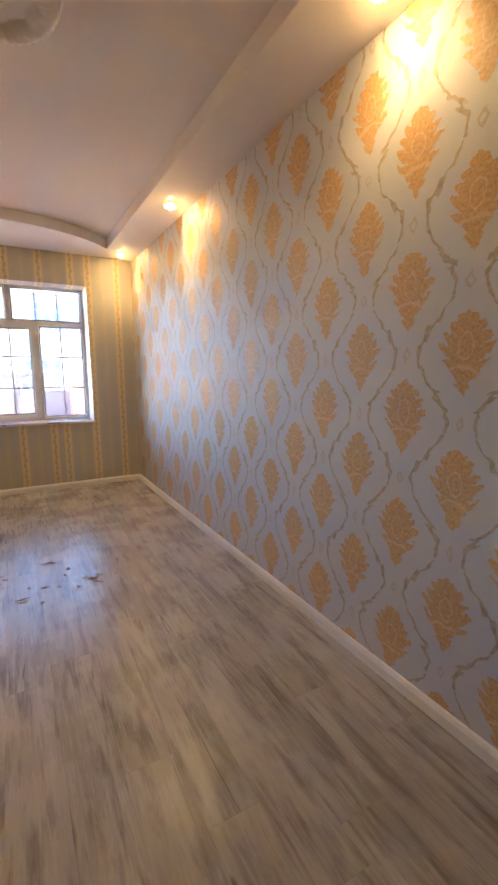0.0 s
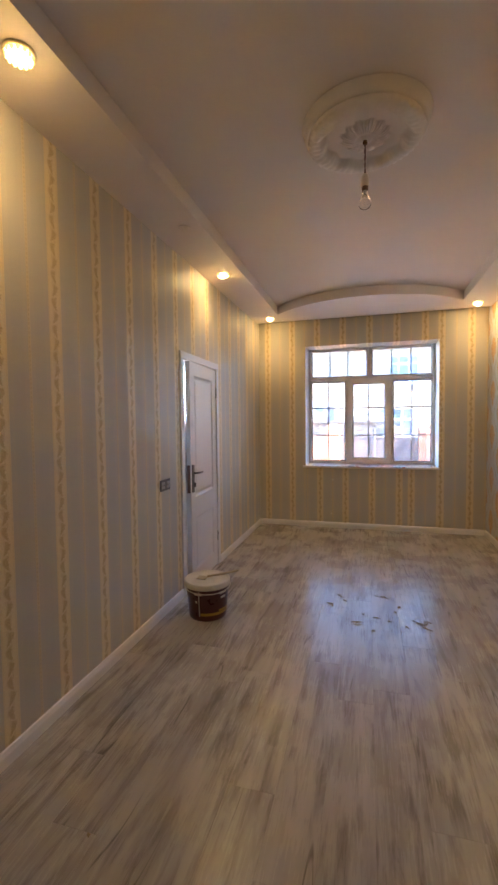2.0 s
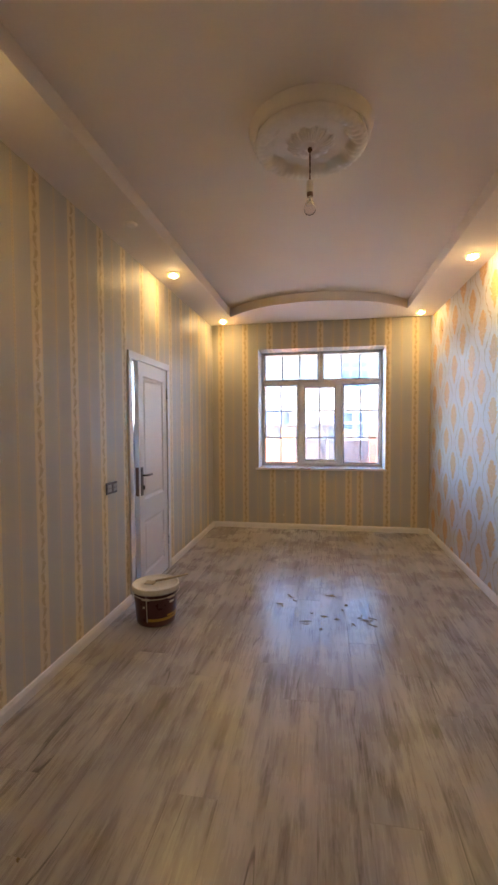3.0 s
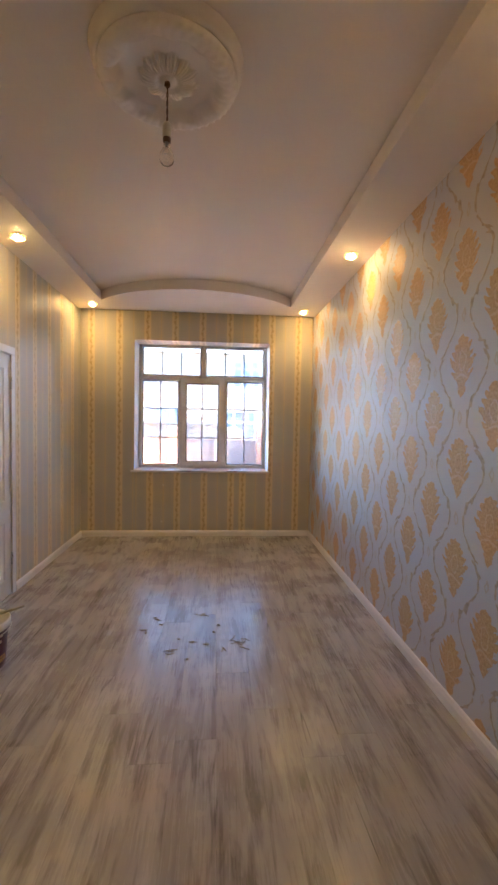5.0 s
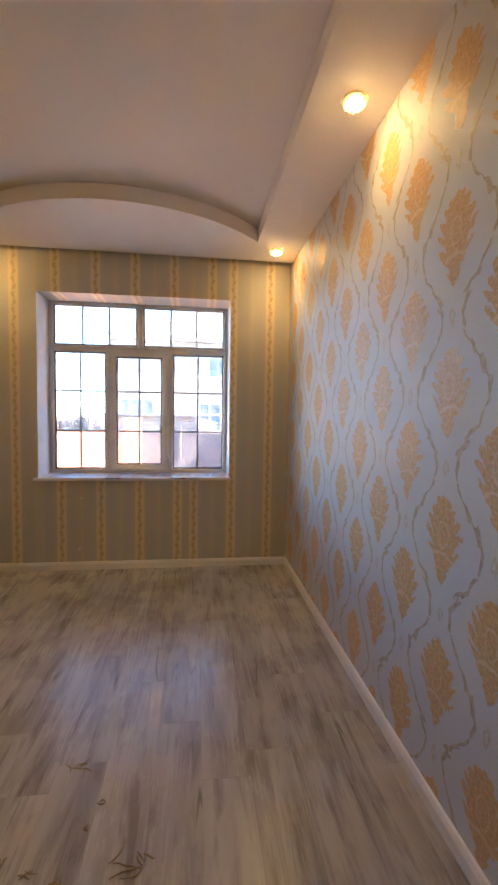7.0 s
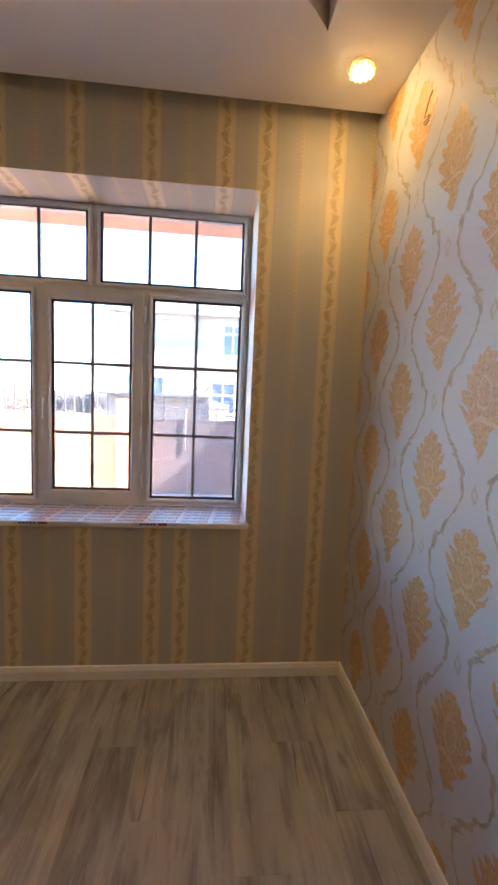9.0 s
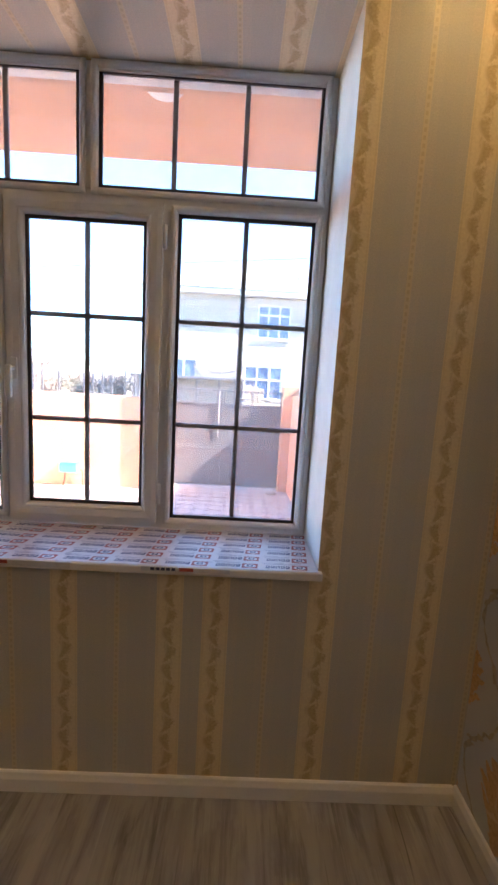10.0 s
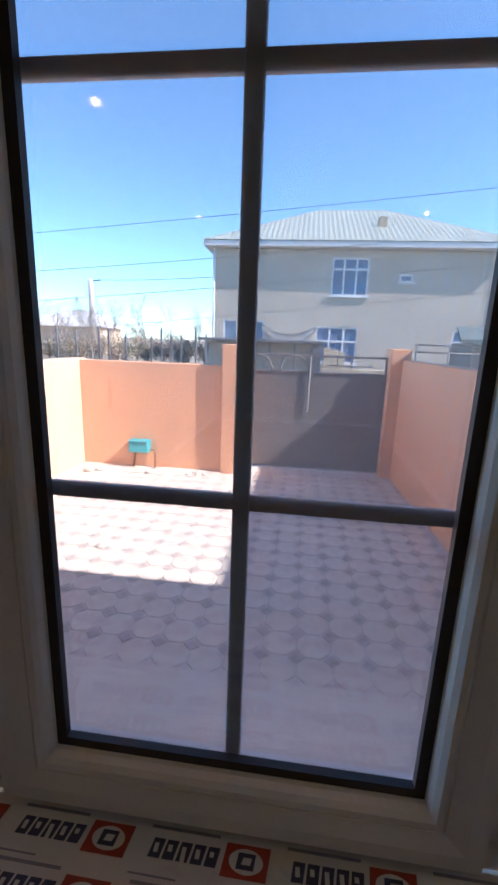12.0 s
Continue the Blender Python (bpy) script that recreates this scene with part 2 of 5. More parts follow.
def striped():
    """Grey-green paper with wide scrolled yellow stripes and thin lace ones; u counts from a wide stripe."""
    n = Nodes("striped_paper")
    sep = n.node("ShaderNodeSeparateXYZ")
    uv = n.coords(kind="UV")
    n.put(sep.inputs[0], uv)
    u, v = sep.outputs[0], sep.outputs[1]
    fine = n.noise(uv, 120.0, 3)
    x = n.wrap(u, 0.172)
    ax = n.math("ABSOLUTE", x)
    wide = n.below(ax, 0.042, 0.045)
    rim = n.math("MULTIPLY", wide, n.below(n.math("ABSOLUTE", n.math("SUBTRACT", ax, 0.038)), 0.0015, 0.003))
    tx = n.math("ABSOLUTE", n.wrap(n.math("SUBTRACT", u, 0.172), 0.172))
    lace = n.math("ABSOLUTE", n.math("SINE", n.math("MULTIPLY", v, 150.0)))
    thin = n.below(tx, 0.0075, 0.0095)
    dash = n.math("MULTIPLY", n.math("MULTIPLY", n.below(tx, 0.003, 0.005), n.step(lace, 0.55, 0.75)), 0.35)
    # scroll: a waving stem with alternate comma leaves
    leaves = []
    for lean, shift in ((1.0, 0.0), (-0.75, 0.066)):
        y = n.wrap(n.math("SUBTRACT", v, shift), 0.066)
        ly = n.math("MULTIPLY_ADD", x, 0.5 * lean, y)
        lx = n.math("ADD", n.math("MULTIPLY_ADD", y, -0.42 * lean, x), n.math("MULTIPLY", n.math("MULTIPLY", y, y), 9.0 * lean))
        lx = n.math("ADD", lx, n.math("MULTIPLY_ADD", n.math("SUBTRACT", fine, 0.5), 0.02, -0.004 * lean))
        girth = n.math("MULTIPLY_ADD", n.step(ly, -0.042, 0.014), 0.011, 0.005)
        leaves.append(n.math("MULTIPLY", n.below(n.math("DIVIDE", n.math("ABSOLUTE", lx), girth), 0.45, 1.45), n.below(n.math("ABSOLUTE", n.math("MULTIPLY_ADD", n.math("SUBTRACT", fine, 0.5), 0.02, ly)), 0.024, 0.044)))
    wave = n.math("SINE", n.math("MULTIPLY", v, 2 * math.pi / 0.132))
    stem = n.math("MULTIPLY", n.below(n.math("ABSOLUTE", n.math("MULTIPLY_ADD", wave, 0.013, x)), 0.001, 0.004), 0.45)
    motif = n.math("MULTIPLY", n.math("MAXIMUM", n.math("MAXIMUM", *leaves), stem), wide)
    ground = n.ramp(n.noise(uv, 210.0, 3, 0.7), (0.3, (0.49, 0.44, 0.365)), (0.7, (0.61, 0.55, 0.47)))
    band = n.below(n.math("ABSOLUTE", n.math("SUBTRACT", ax, 0.105)), 0.031, 0.034)
    ground = n.mix(n.math("MULTIPLY", band, 0.28), ground, (0.455, 0.45, 0.41))
    col = n.mix(wide, ground, n.ramp(fine, (0.3, (0.7, 0.57, 0.36)), (0.7, (0.8, 0.67, 0.45))))
    col = n.mix(n.math("MULTIPLY", thin, n.math("MULTIPLY_ADD", n.noise(uv, 45.0, 2), 0.8, 0.25)), col, (0.68, 0.56, 0.36))
    col = n.mix(dash, col, (0.4, 0.29, 0.14))
    col = n.mix(n.math("MULTIPLY", motif, 0.62), col, n.ramp(fine, (0.35, (0.38, 0.23, 0.07)), (0.65, (0.5, 0.34, 0.14))))
    col = n.mix(n.math("MULTIPLY", rim, 0.18), col, (0.45, 0.33, 0.14))
    thread = n.math("MAXIMUM", wide, thin)
    n.set(Base_Color=col, Roughness=n.math("MULTIPLY_ADD", thread, -0.12, 0.52))
    n.bump(n.math("MULTIPLY_ADD", n.noise(uv, 240.0, 2), 0.4, n.math("MULTIPLY_ADD", motif, 0.5, n.math("MULTIPLY", thread, 0.3))), 0.4, 0.003)
    return n.mat


def laminate():
    """Grey-brown laminate: long streaks, dark cracks and a satin coat with smears."""
    n = Nodes("laminate")
    shift = n.node("ShaderNodeCombineXYZ")
    rnd = n.random()
    n.put(shift.inputs[0], n.math("MULTIPLY", rnd, 17.0))
    n.put(shift.inputs[1], n.math("MULTIPLY", rnd, 53.0))
    vec = n.coords((1, 0.12, 1), "Object", shift.outputs[0])
    vec2 = n.coords((1, 0.3, 1), "Object", shift.outputs[0])
    streak = n.noise(vec, 9.0, 4, 0.55, 0.3)
    grain = n.noise(n.coords((1, 0.035, 1), "Object", shift.outputs[0]), 110.0, 4, 0.6)
    base = n.ramp(streak, (0.28, (0.28, 0.252, 0.24)), (0.46, (0.4, 0.365, 0.35)), (0.7, (0.48, 0.446, 0.43)))
    # dark smoky smudges, a hand long
    smoke = n.noise(n.coords((1, 0.13, 1), "Object", shift.outputs[0]), 15.0, 4, 0.6, 0.5)
    base = n.mix(n.math("MULTIPLY", n.step(smoke, 0.46, 0.68), 0.6), base, (0.125, 0.107, 0.1))
    # long thin cracks, only here and there
    crack = n.below(n.math("ABSOLUTE", n.math("SUBTRACT", n.noise(n.coords((1, 0.07, 1), "Object", shift.outputs[0]), 4.0, 3, 0.45, 0.12), 0.5)), 0.001, 0.007)
    gate = n.step(n.noise(vec2, 4.0, 2), 0.52, 0.6)
    base = n.mix(n.math("MULTIPLY", n.math("MULTIPLY", crack, gate), 0.6), base, (0.05, 0.042, 0.04))
    base = n.mix(n.math("MULTIPLY", grain, 0.18), base, (0.22, 0.185, 0.16))
    tone = n.math("MULTIPLY_ADD", rnd, 0.18, 0.92)
    hsv = n.node("ShaderNodeHueSaturation")
    n.put(hsv.inputs["Color"], base)
    n.put(hsv.inputs["Value"], tone)
    # the coat is wiped unevenly, over the joints
    haze = n.noise(n.node("ShaderNodeNewGeometry").outputs["Position"], 2.2, 5, 0.6)
    n.set(Base_Color=hsv.outputs[0], Roughness=n.math("MULTIPLY_ADD", haze, 0.09, n.math("MULTIPLY_ADD", grain, 0.06, 0.2)))
    n.put(n.bsdf.inputs["Specular IOR Level"], 0.5)
    n.bump(grain, 0.08, 0.001)
    return n.mat


def glow(name, color, strength):
    n = Nodes(name)
    n.set(Base_Color=color, Emission_Color=color, Emission_Strength=strength)
    return n.mat


def glass(name, tint=(1, 1, 1), rough=0.0):
    n = Nodes(name)
    n.set(Base_Color=tint, Roughness=rough, IOR=1.45, Transmission_Weight=1.0)
    return n.mat


def pane_glass():
    """A thin pane: lets dimmed light straight through and mirrors a little."""
    n = Nodes("pane_glass")
    clear = n.node("ShaderNodeBsdfTransparent")
    # the grey tint darkens the outdoor view against the room
    clear.inputs[0].default_value = (0.58, 0.592, 0.596, 1)
    gloss = n.node("ShaderNodeBsdfGlossy")
    gloss.inputs["Roughness"].default_value = 0.02
    face = n.node("ShaderNodeLayerWeight")
    fac = n.math("MULTIPLY_ADD", n.math("POWER", face.outputs["Facing"], 4.0), 0.5, 0.045)
    m = n.node("ShaderNodeMixShader")
    n.put(m.inputs[0], fac)
    n.tree.links.new(clear.outputs[0], m.inputs[1])
    n.tree.links.new(gloss.outputs[0], m.inputs[2])
    # a film of dust on the glass; its veil also lifts the shade outdoors
    dust = n.node("ShaderNodeBsdfTranslucent")
    dust.inputs[0].default_value = (0.8, 0.78, 0.76, 1)
    veil = n.node("ShaderNodeMixShader")
    spots = n.noise(n.coords(), 3.0, 5)
    n.put(veil.inputs[0], n.math("MULTIPLY_ADD", spots, 0.06, 0.01))
    n.tree.links.new(m.outputs[0], veil.inputs[1])
    n.tree.links.new(dust.outputs[0], veil.inputs[2])
    n.tree.links.new(veil.outputs[0], n.tree.nodes["Material Output"].inputs["Surface"])
    return n.mat


def corrugated(name, color):
    n = Nodes(name)
    vec = n.coords()
    n.set(Base_Color=n.ramp(n.noise(vec, 0.8, 5), (0.3, tuple(c * 0.82 for c in color)), (0.7, color)), Roughness=0.45)
    return n.mat


def leafless(name, color):
    return painted(name, color, 0.85, 0.2, 2.0, 60, 0.2)


DAMASK, STRIPED, LAMINATE, PANE = damask(), striped(), laminate(), pane_glass()
CEILING_PAINT = painted("ceiling_paint", (0.88, 0.805, 0.745), 0.6, 0.02, 1.2, 90, 0.05)
WHITE_PLASTER = painted("white_plaster", (0.72, 0.7, 0.68), 0.7, 0.06, 8, 120, 0.2)
GYPSUM = painted("gypsum", (0.85, 0.8, 0.76), 0.6, 0.03, 9, 160, 0.12)
BASE_WHITE = painted("baseboard_white", (0.84, 0.8, 0.78), 0.35, 0.05, 4, 120, 0.04)
DOOR_WHITE = painted("door_white", (0.74, 0.72, 0.73), 0.32, 0.03, 3, 160, 0.04)
PVC = painted("window_pvc", (0.74, 0.73, 0.74), 0.3, 0.04, 5, 140, 0.03)
GASKET = painted("rubber_gasket", (0.035, 0.03, 0.035), 0.6)
MUNTIN_PVC = painted("muntin_grey", (0.72, 0.67, 0.66), 0.4, 0.05)
STEEL = painted("brushed_steel", (0.5, 0.5, 0.5), 0.3, 0.05, 20, 200, 0.03, Metallic=1.0)
DARK_STEEL = painted("dark_steel", (0.16, 0.15, 0.15), 0.35, 0.06, 20, 200, 0.03, Metallic=0.9)
GOLD = painted("gilt_trim", (0.85, 0.74, 0.5), 0.4, 0.05, 20, 200, 0.0)
BULB_GLASS = glass("bulb_glass", (0.97, 0.95, 0.92), 0.0)
SPOT_GLOW = glow("spot_glow", (1.0, 0.78, 0.33), 5.0)
# weak emission replaces the bulb's light shining through the crystals
RING_GLOW = glow("crystal_bulb_shine", (1.0, 0.66, 0.16), 0.06)
BROWN_PLASTIC = painted("brown_plastic", (0.16, 0.09, 0.06), 0.4)
CABLE = painted("cable_black", (0.02, 0.02, 0.02), 0.6)
COPPER = painted("wire_brown", (0.13, 0.06, 0.03), 0.5)
GREY_PLASTIC = painted("switch_grey", (0.09, 0.09, 0.1), 0.35)
SILVER_PLASTIC = painted("switch_silver", (0.35, 0.35, 0.36), 0.35)
TUB_WHITE = painted("tub_plastic", (0.72, 0.68, 0.6), 0.42, 0.08, 14, 90, 0.15)
TUB_LABEL = painted("tub_label", (0.085, 0.02, 0.03), 0.3, 0.12, 12, 60, 0.03)
TUB_RED = painted("tub_red", (0.1, 0.022, 0.018), 0.3, 0.1)
TUB_YELLOW = painted("tub_yellow", (0.5, 0.3, 0.05), 0.35, 0.12)
TAN = painted("dry_scrap", (0.33, 0.24, 0.13), 0.8, 0.2, 30)
WOOD_STICK = painted("stick_wood", (0.5, 0.42, 0.3), 0.7, 0.15, 30)
FILM = painted("protective_film", (0.7, 0.68, 0.7), 0.3, 0.04, 20, 70, 0.15)
PRINT_BLUE = painted("print_blue", (0.06, 0.065, 0.15), 0.35, 0.1)
PRINT_RED = painted("print_red", (0.42, 0.06, 0.045), 0.35, 0.1)
PRINT_GREY = painted("print_grey", (0.3, 0.3, 0.4), 0.4, 0.1)
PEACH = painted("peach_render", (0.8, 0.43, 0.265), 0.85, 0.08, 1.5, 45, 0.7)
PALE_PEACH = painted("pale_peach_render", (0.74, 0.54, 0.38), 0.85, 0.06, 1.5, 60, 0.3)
PAVER = painted("paver_pink", (0.7, 0.6, 0.52), 0.8, 0.1, 6, 90, 0.25)
PAVER_DARK = painted("paver_grey", (0.43, 0.38, 0.36), 0.8, 0.1, 6, 90, 0.25)
MORTAR = painted("mortar", (0.58, 0.52, 0.49), 0.9, 0.1, 6, 90, 0.25)
CONCRETE = painted("pale_concrete", (0.77, 0.69, 0.6), 0.85, 0.1, 1.2, 50, 0.25)
EARTH = painted("earth", (0.3, 0.26, 0.2), 0.95, 0.15, 0.3, 8, 0.4)
GATE_GREY = painted("gate_grey", (0.155, 0.155, 0.165), 0.42, 0.08, 1.6, 40, 0.05)
RUST = painted("rust_handle", (0.3, 0.13, 0.06), 0.7, 0.15, 20)
BLOCK = painted("grey_block", (0.45, 0.41, 0.35), 0.9, 0.1, 0.4, 9, 0.3)
ROOF_GREEN = corrugated("roof_green", (0.36, 0.4, 0.35))
ROOF_RED = corrugated("roof_red", (0.42, 0.13, 0.09))
TRIM_WHITE = painted("far_trim", (0.65, 0.65, 0.65), 0.5)
SHADE_GLASS = painted("far_glass", (0.12, 0.2, 0.32), 0.08, 0.2, 0.8, 5, 0.0)
SLATE = painted("shed_slate", (0.11, 0.15, 0.15), 0.8, 0.15, 2, 20, 0.3)
FADED = painted("faded_block", (0.3, 0.28, 0.26), 0.9, 0.12, 0.6, 9, 0.3)
STONE = painted("rough_stone", (0.42, 0.36, 0.27), 0.9, 0.18, 3, 30, 0.4)
POLE_GREY = painted("pole_grey", (0.6, 0.58, 0.56), 0.8)
BARK = leafless("bark", (0.34, 0.29, 0.25))
TWIG = leafless("twigs", (0.4, 0.33, 0.27))
DRY_LEAF = leafless("dry_leaves", (0.34, 0.26, 0.19))
OLIVE_LEAF = leafless("olive_leaves", (0.19, 0.18, 0.11))
TURQUOISE = painted("turquoise_paint", (0.05, 0.42, 0.5), 0.45, 0.1, 12)
LAMP_WHITE = painted("lamp_white", (0.8, 0.8, 0.8), 0.4)
ROCK = painted("white_stone", (0.6, 0.56, 0.5), 0.9, 0.15, 9, 50, 0.4)


# ---- the room ----
HIGH = 3.06
bm = bmesh.new()
box(bm, XR, XR + 0.2, YB - 0.2, YOUT - 0.01, -0.1, HIGH)
uv_paper(bm, lambda co, no, mid: (co.y - 2.61, co.z - 0.22))
piece("wall_right", bm, DAMASK, "white damask wallpaper with raised orange medallions on the wall", "wall", "structure")

bm = bmesh.new()
box(bm, XL - 0.2, XL, YB - 0.2, DY0, -0.1, HIGH)
box(bm, XL - 0.2, XL, DY1, YOUT - 0.01, -0.1, HIGH)
box(bm, XL - 0.2, XL, DY0, DY1, DZ1, HIGH)
uv_paper(bm, lambda co, no, mid: (co.y - 1.565, co.z))
piece("wall_left", bm, STRIPED, "grey wallpaper with yellow scrolled stripes on the wall", "wall", "structure")

bm = bmesh.new()
box(bm, XL, XR, YB - 0.2, YB, -0.1, HIGH)
uv_paper(bm, lambda co, no, mid: (co.x, co.z))
piece("wall_back", bm, STRIPED, "grey wallpaper with yellow scrolled stripes on the wall", "wall", "structure")

bm = bmesh.new()
TOP = HIGH
box(bm, XL, WX0, YW, YOUT - 0.06, -0.1, TOP)
box(bm, WX1, XR, YW, YOUT - 0.06, -0.1, TOP)
box(bm, WX0, 0.545, YW, YOUT - 0.06, -0.1, WZ0)
box(bm, 0.545, WX1, YW, YOUT - 0.06, -0.1, WZ0)
box(bm, WX0, 0.88, YW, YOUT - 0.06, WZ1, TOP)
box(bm, 0.88, WX1, YW, YOUT - 0.06, WZ1, TOP)


def window_wall_uv(co, no, mid):
    low = mid.z < 1.0 and WX0 < mid.x < WX1
    start = (0.47 if mid.x < 0.545 else 0.62) if low else (0.775 if mid.x < 0.88 else 0.97)
    up = co.z if abs(no.z) < 0.5 else WZ1 - (co.y - YW)
    return (co.x - start, up)


bmesh.ops.recalc_face_normals(bm, faces=bm.faces)
for f in bm.faces:
    c = f.calc_center_median()
    if abs(f.normal.x) > 0.9 and (abs(c.x - WX0) < 1e-4 or abs(c.x - WX1) < 1e-4):
        f.material_index = 1
uv_paper(bm, window_wall_uv)
piece("wall_window", bm, [STRIPED, WHITE_PLASTER], "striped yellow and grey wallpaper round the window opening", "wall", "structure")

# upper ceiling, dropped border with its arched end, and the curtain slot by the window
bm = bmesh.new()
box(bm, XL - 0.2, XR + 0.2, YB - 0.2, YW + 0.4, CEIL, CEIL + 0.12)
piece("ceiling", bm, CEILING_PAINT, "smooth cream painted plasterboard ceiling", "ceiling", "structure")

bm = bmesh.new()
ARC_Y, ARC_MID, SLOT_Y = 5.515, 4.995, 5.91
half, sag = (SX1 - SX0) / 2, ARC_Y - ARC_MID
rad = (half * half + sag * sag) / (2 * sag)
mid_x = (SX0 + SX1) / 2
inner = []
for i in range(33):
    x = SX1 + (SX0 - SX1) * i / 32
    inner.append((x, ARC_MID + rad - math.sqrt(rad * rad - (x - mid_x) ** 2)))
inner += [(SX0 + (SX1 - SX0) * i / 32, YB + 0.45) for i in range(33)]
outer = []
for i in range(33):
    outer.append((XR + (XL - XR) * i / 32, SLOT_Y))
for i in range(33):
    outer.append((XL + (XR - XL) * i / 32, YB))
low_i = [bm.verts.new((x, y, SOFFIT)) for x, y in inner]
low_o = [bm.verts.new((x, y, SOFFIT)) for x, y in outer]
top_i = [bm.verts.new((x, y, CEIL - 0.003)) for x, y in inner]
top_o = [bm.verts.new((x, y, CEIL - 0.003)) for x, y in outer]
for i in range(66):
    j = (i + 1) % 66
    bm.faces.new((low_i[i], low_i[j], low_o[j], low_o[i]))
    bm.faces.new((low_i[i], top_i[i], top_i[j], low_i[j]))
    bm.faces.new((low_o[i], low_o[j], top_o[j], top_o[i]))
piece("ceiling_border", bm, CEILING_PAINT, "dropped cream plasterboard ceiling border with arched end", "ceiling", "structure")

# baseboards
def baseboard(name, a, b, inward):
    a, b, inward = Vector(a), Vector(b), Vector(inward)
    prof = [(0, 0), (0.016, 0), (0.016, 0.048), (0.012, 0.058), (0.009, 0.068), (0.004, 0.072), (0, 0.072)]
    bm = bmesh.new()
    ends = [[bm.verts.new(p + inward * d + Vector((0, 0, z))) for d, z in prof] for p in (a, b)]
    for i in range(len(prof) - 1):
        bm.faces.new((ends[0][i], ends[0][i + 1], ends[1][i + 1], ends[1][i]))
    for e in ends:
        bm.faces.new(e)
    return piece(name, bm, BASE_WHITE, "glossy white moulded plastic baseboard along the wall", "baseboard", "structure")


baseboard("baseboard_right", (XR, YB, 0.001), (XR, YW, 0.001), (-1, 0, 0))
baseboard("baseboard_window", (XL + 0.016, YW, 0.001), (XR - 0.016, YW, 0.001), (0, -1, 0))
baseboard("baseboard_left_near", (XL, YB, 0.001), (XL, DY0 - 0.055, 0.001), (1, 0, 0))
baseboard("baseboard_left_far", (XL, DY1 + 0.045, 0.001), (XL, YW, 0.001), (1, 0, 0))
baseboard("baseboard_back", (XL + 0.016, YB, 0.001), (XR - 0.016, YB, 0.001), (0, 1, 0))


# ---- the window ----
FY = 6.315                                       # room face of the window frame
window = empty("window_1", (0.125, FY, WZ0), "white plastic window with three casements and two toplights", "window", kind="structure")
window.matrix_world = pose(0, 0, 0)
FRAME_Z0 = 0.846
bm = bmesh.new()
T = 0.055
box(bm, WX0 + 0.002, WX0 + T - 0.01, FY, FY + 0.07, FRAME_Z0, WZ1, bevel=0.004)
box(bm, WX1 - T + 0.01, WX1 - 0.002, FY, FY + 0.07, FRAME_Z0, WZ1, bevel=0.004)
part("frame_jambs", bm, PVC, window)
bm = boxes((WX0 + T - 0.011, WX1 - T + 0.011, FY + 0.002, FY + 0.068, WZ1 - 0.03, WZ1 - 0.001), bevel=0.004)
part("frame_head", bm, PVC, window)
bm = boxes((WX0 + T - 0.011, WX1 - T + 0.011, FY + 0.002, FY + 0.068, FRAME_Z0, FRAME_Z0 + 0.038), bevel=0.004)
part("frame_bottom", bm, PVC, window)
bm = boxes((WX0 + T - 0.011, WX1 - T + 0.011, FY + 0.001, FY + 0.069, 2.022, 2.08), bevel=0.004)
part("transom_bar", bm, PVC, window)
bm = boxes((0.06, 0.12, FY + 0.003, FY + 0.067, 2.083, 2.465), bevel=0.004)
part("upper_mullion", bm, PVC, window)
for x0, x1 in ((-0.232, -0.188), (0.355, 0.403)):
    bm = boxes((x0, x1, FY + 0.003, FY + 0.067, 0.88, 2.026), bevel=0.004)
    part("lower_mullion", bm, PVC, window)


def bead_ring(bm, x0, x1, z0, z1, w, y0, y1, mat=0, slope=0.0):
    """A rectangular ring of mitred bars; x0..z1 is the inner edge, slope draws its room face back towards the glass."""
    def loop(d, y):
        return [bm.verts.new(p) for p in ((x0 - d, y, z0 - d), (x1 + d, y, z0 - d), (x1 + d, y, z1 + d), (x0 - d, y, z1 + d))]
    if slope > 0.01:
        rings = [loop(0, y1), loop(0, y0 + slope), loop(w * 0.12, y0 + slope * 0.45), loop(w * 0.35, y0 + slope * 0.1), loop(w * 0.6, y0), loop(w * 0.85, y0 + slope * 0.2), loop(w, y0 + slope * 0.6), loop(w, y1)]
    else:
        rings = [loop(0, y1), loop(0, y0 + slope), loop(w * 0.55, y0), loop(w, y0), loop(w, y1)]
    for a, b in zip(rings, rings[1:] + rings[:1]):
        for i in range(4):
            bm.faces.new((a[i], a[(i + 1) % 4], b[(i + 1) % 4], b[i])).material_index = mat


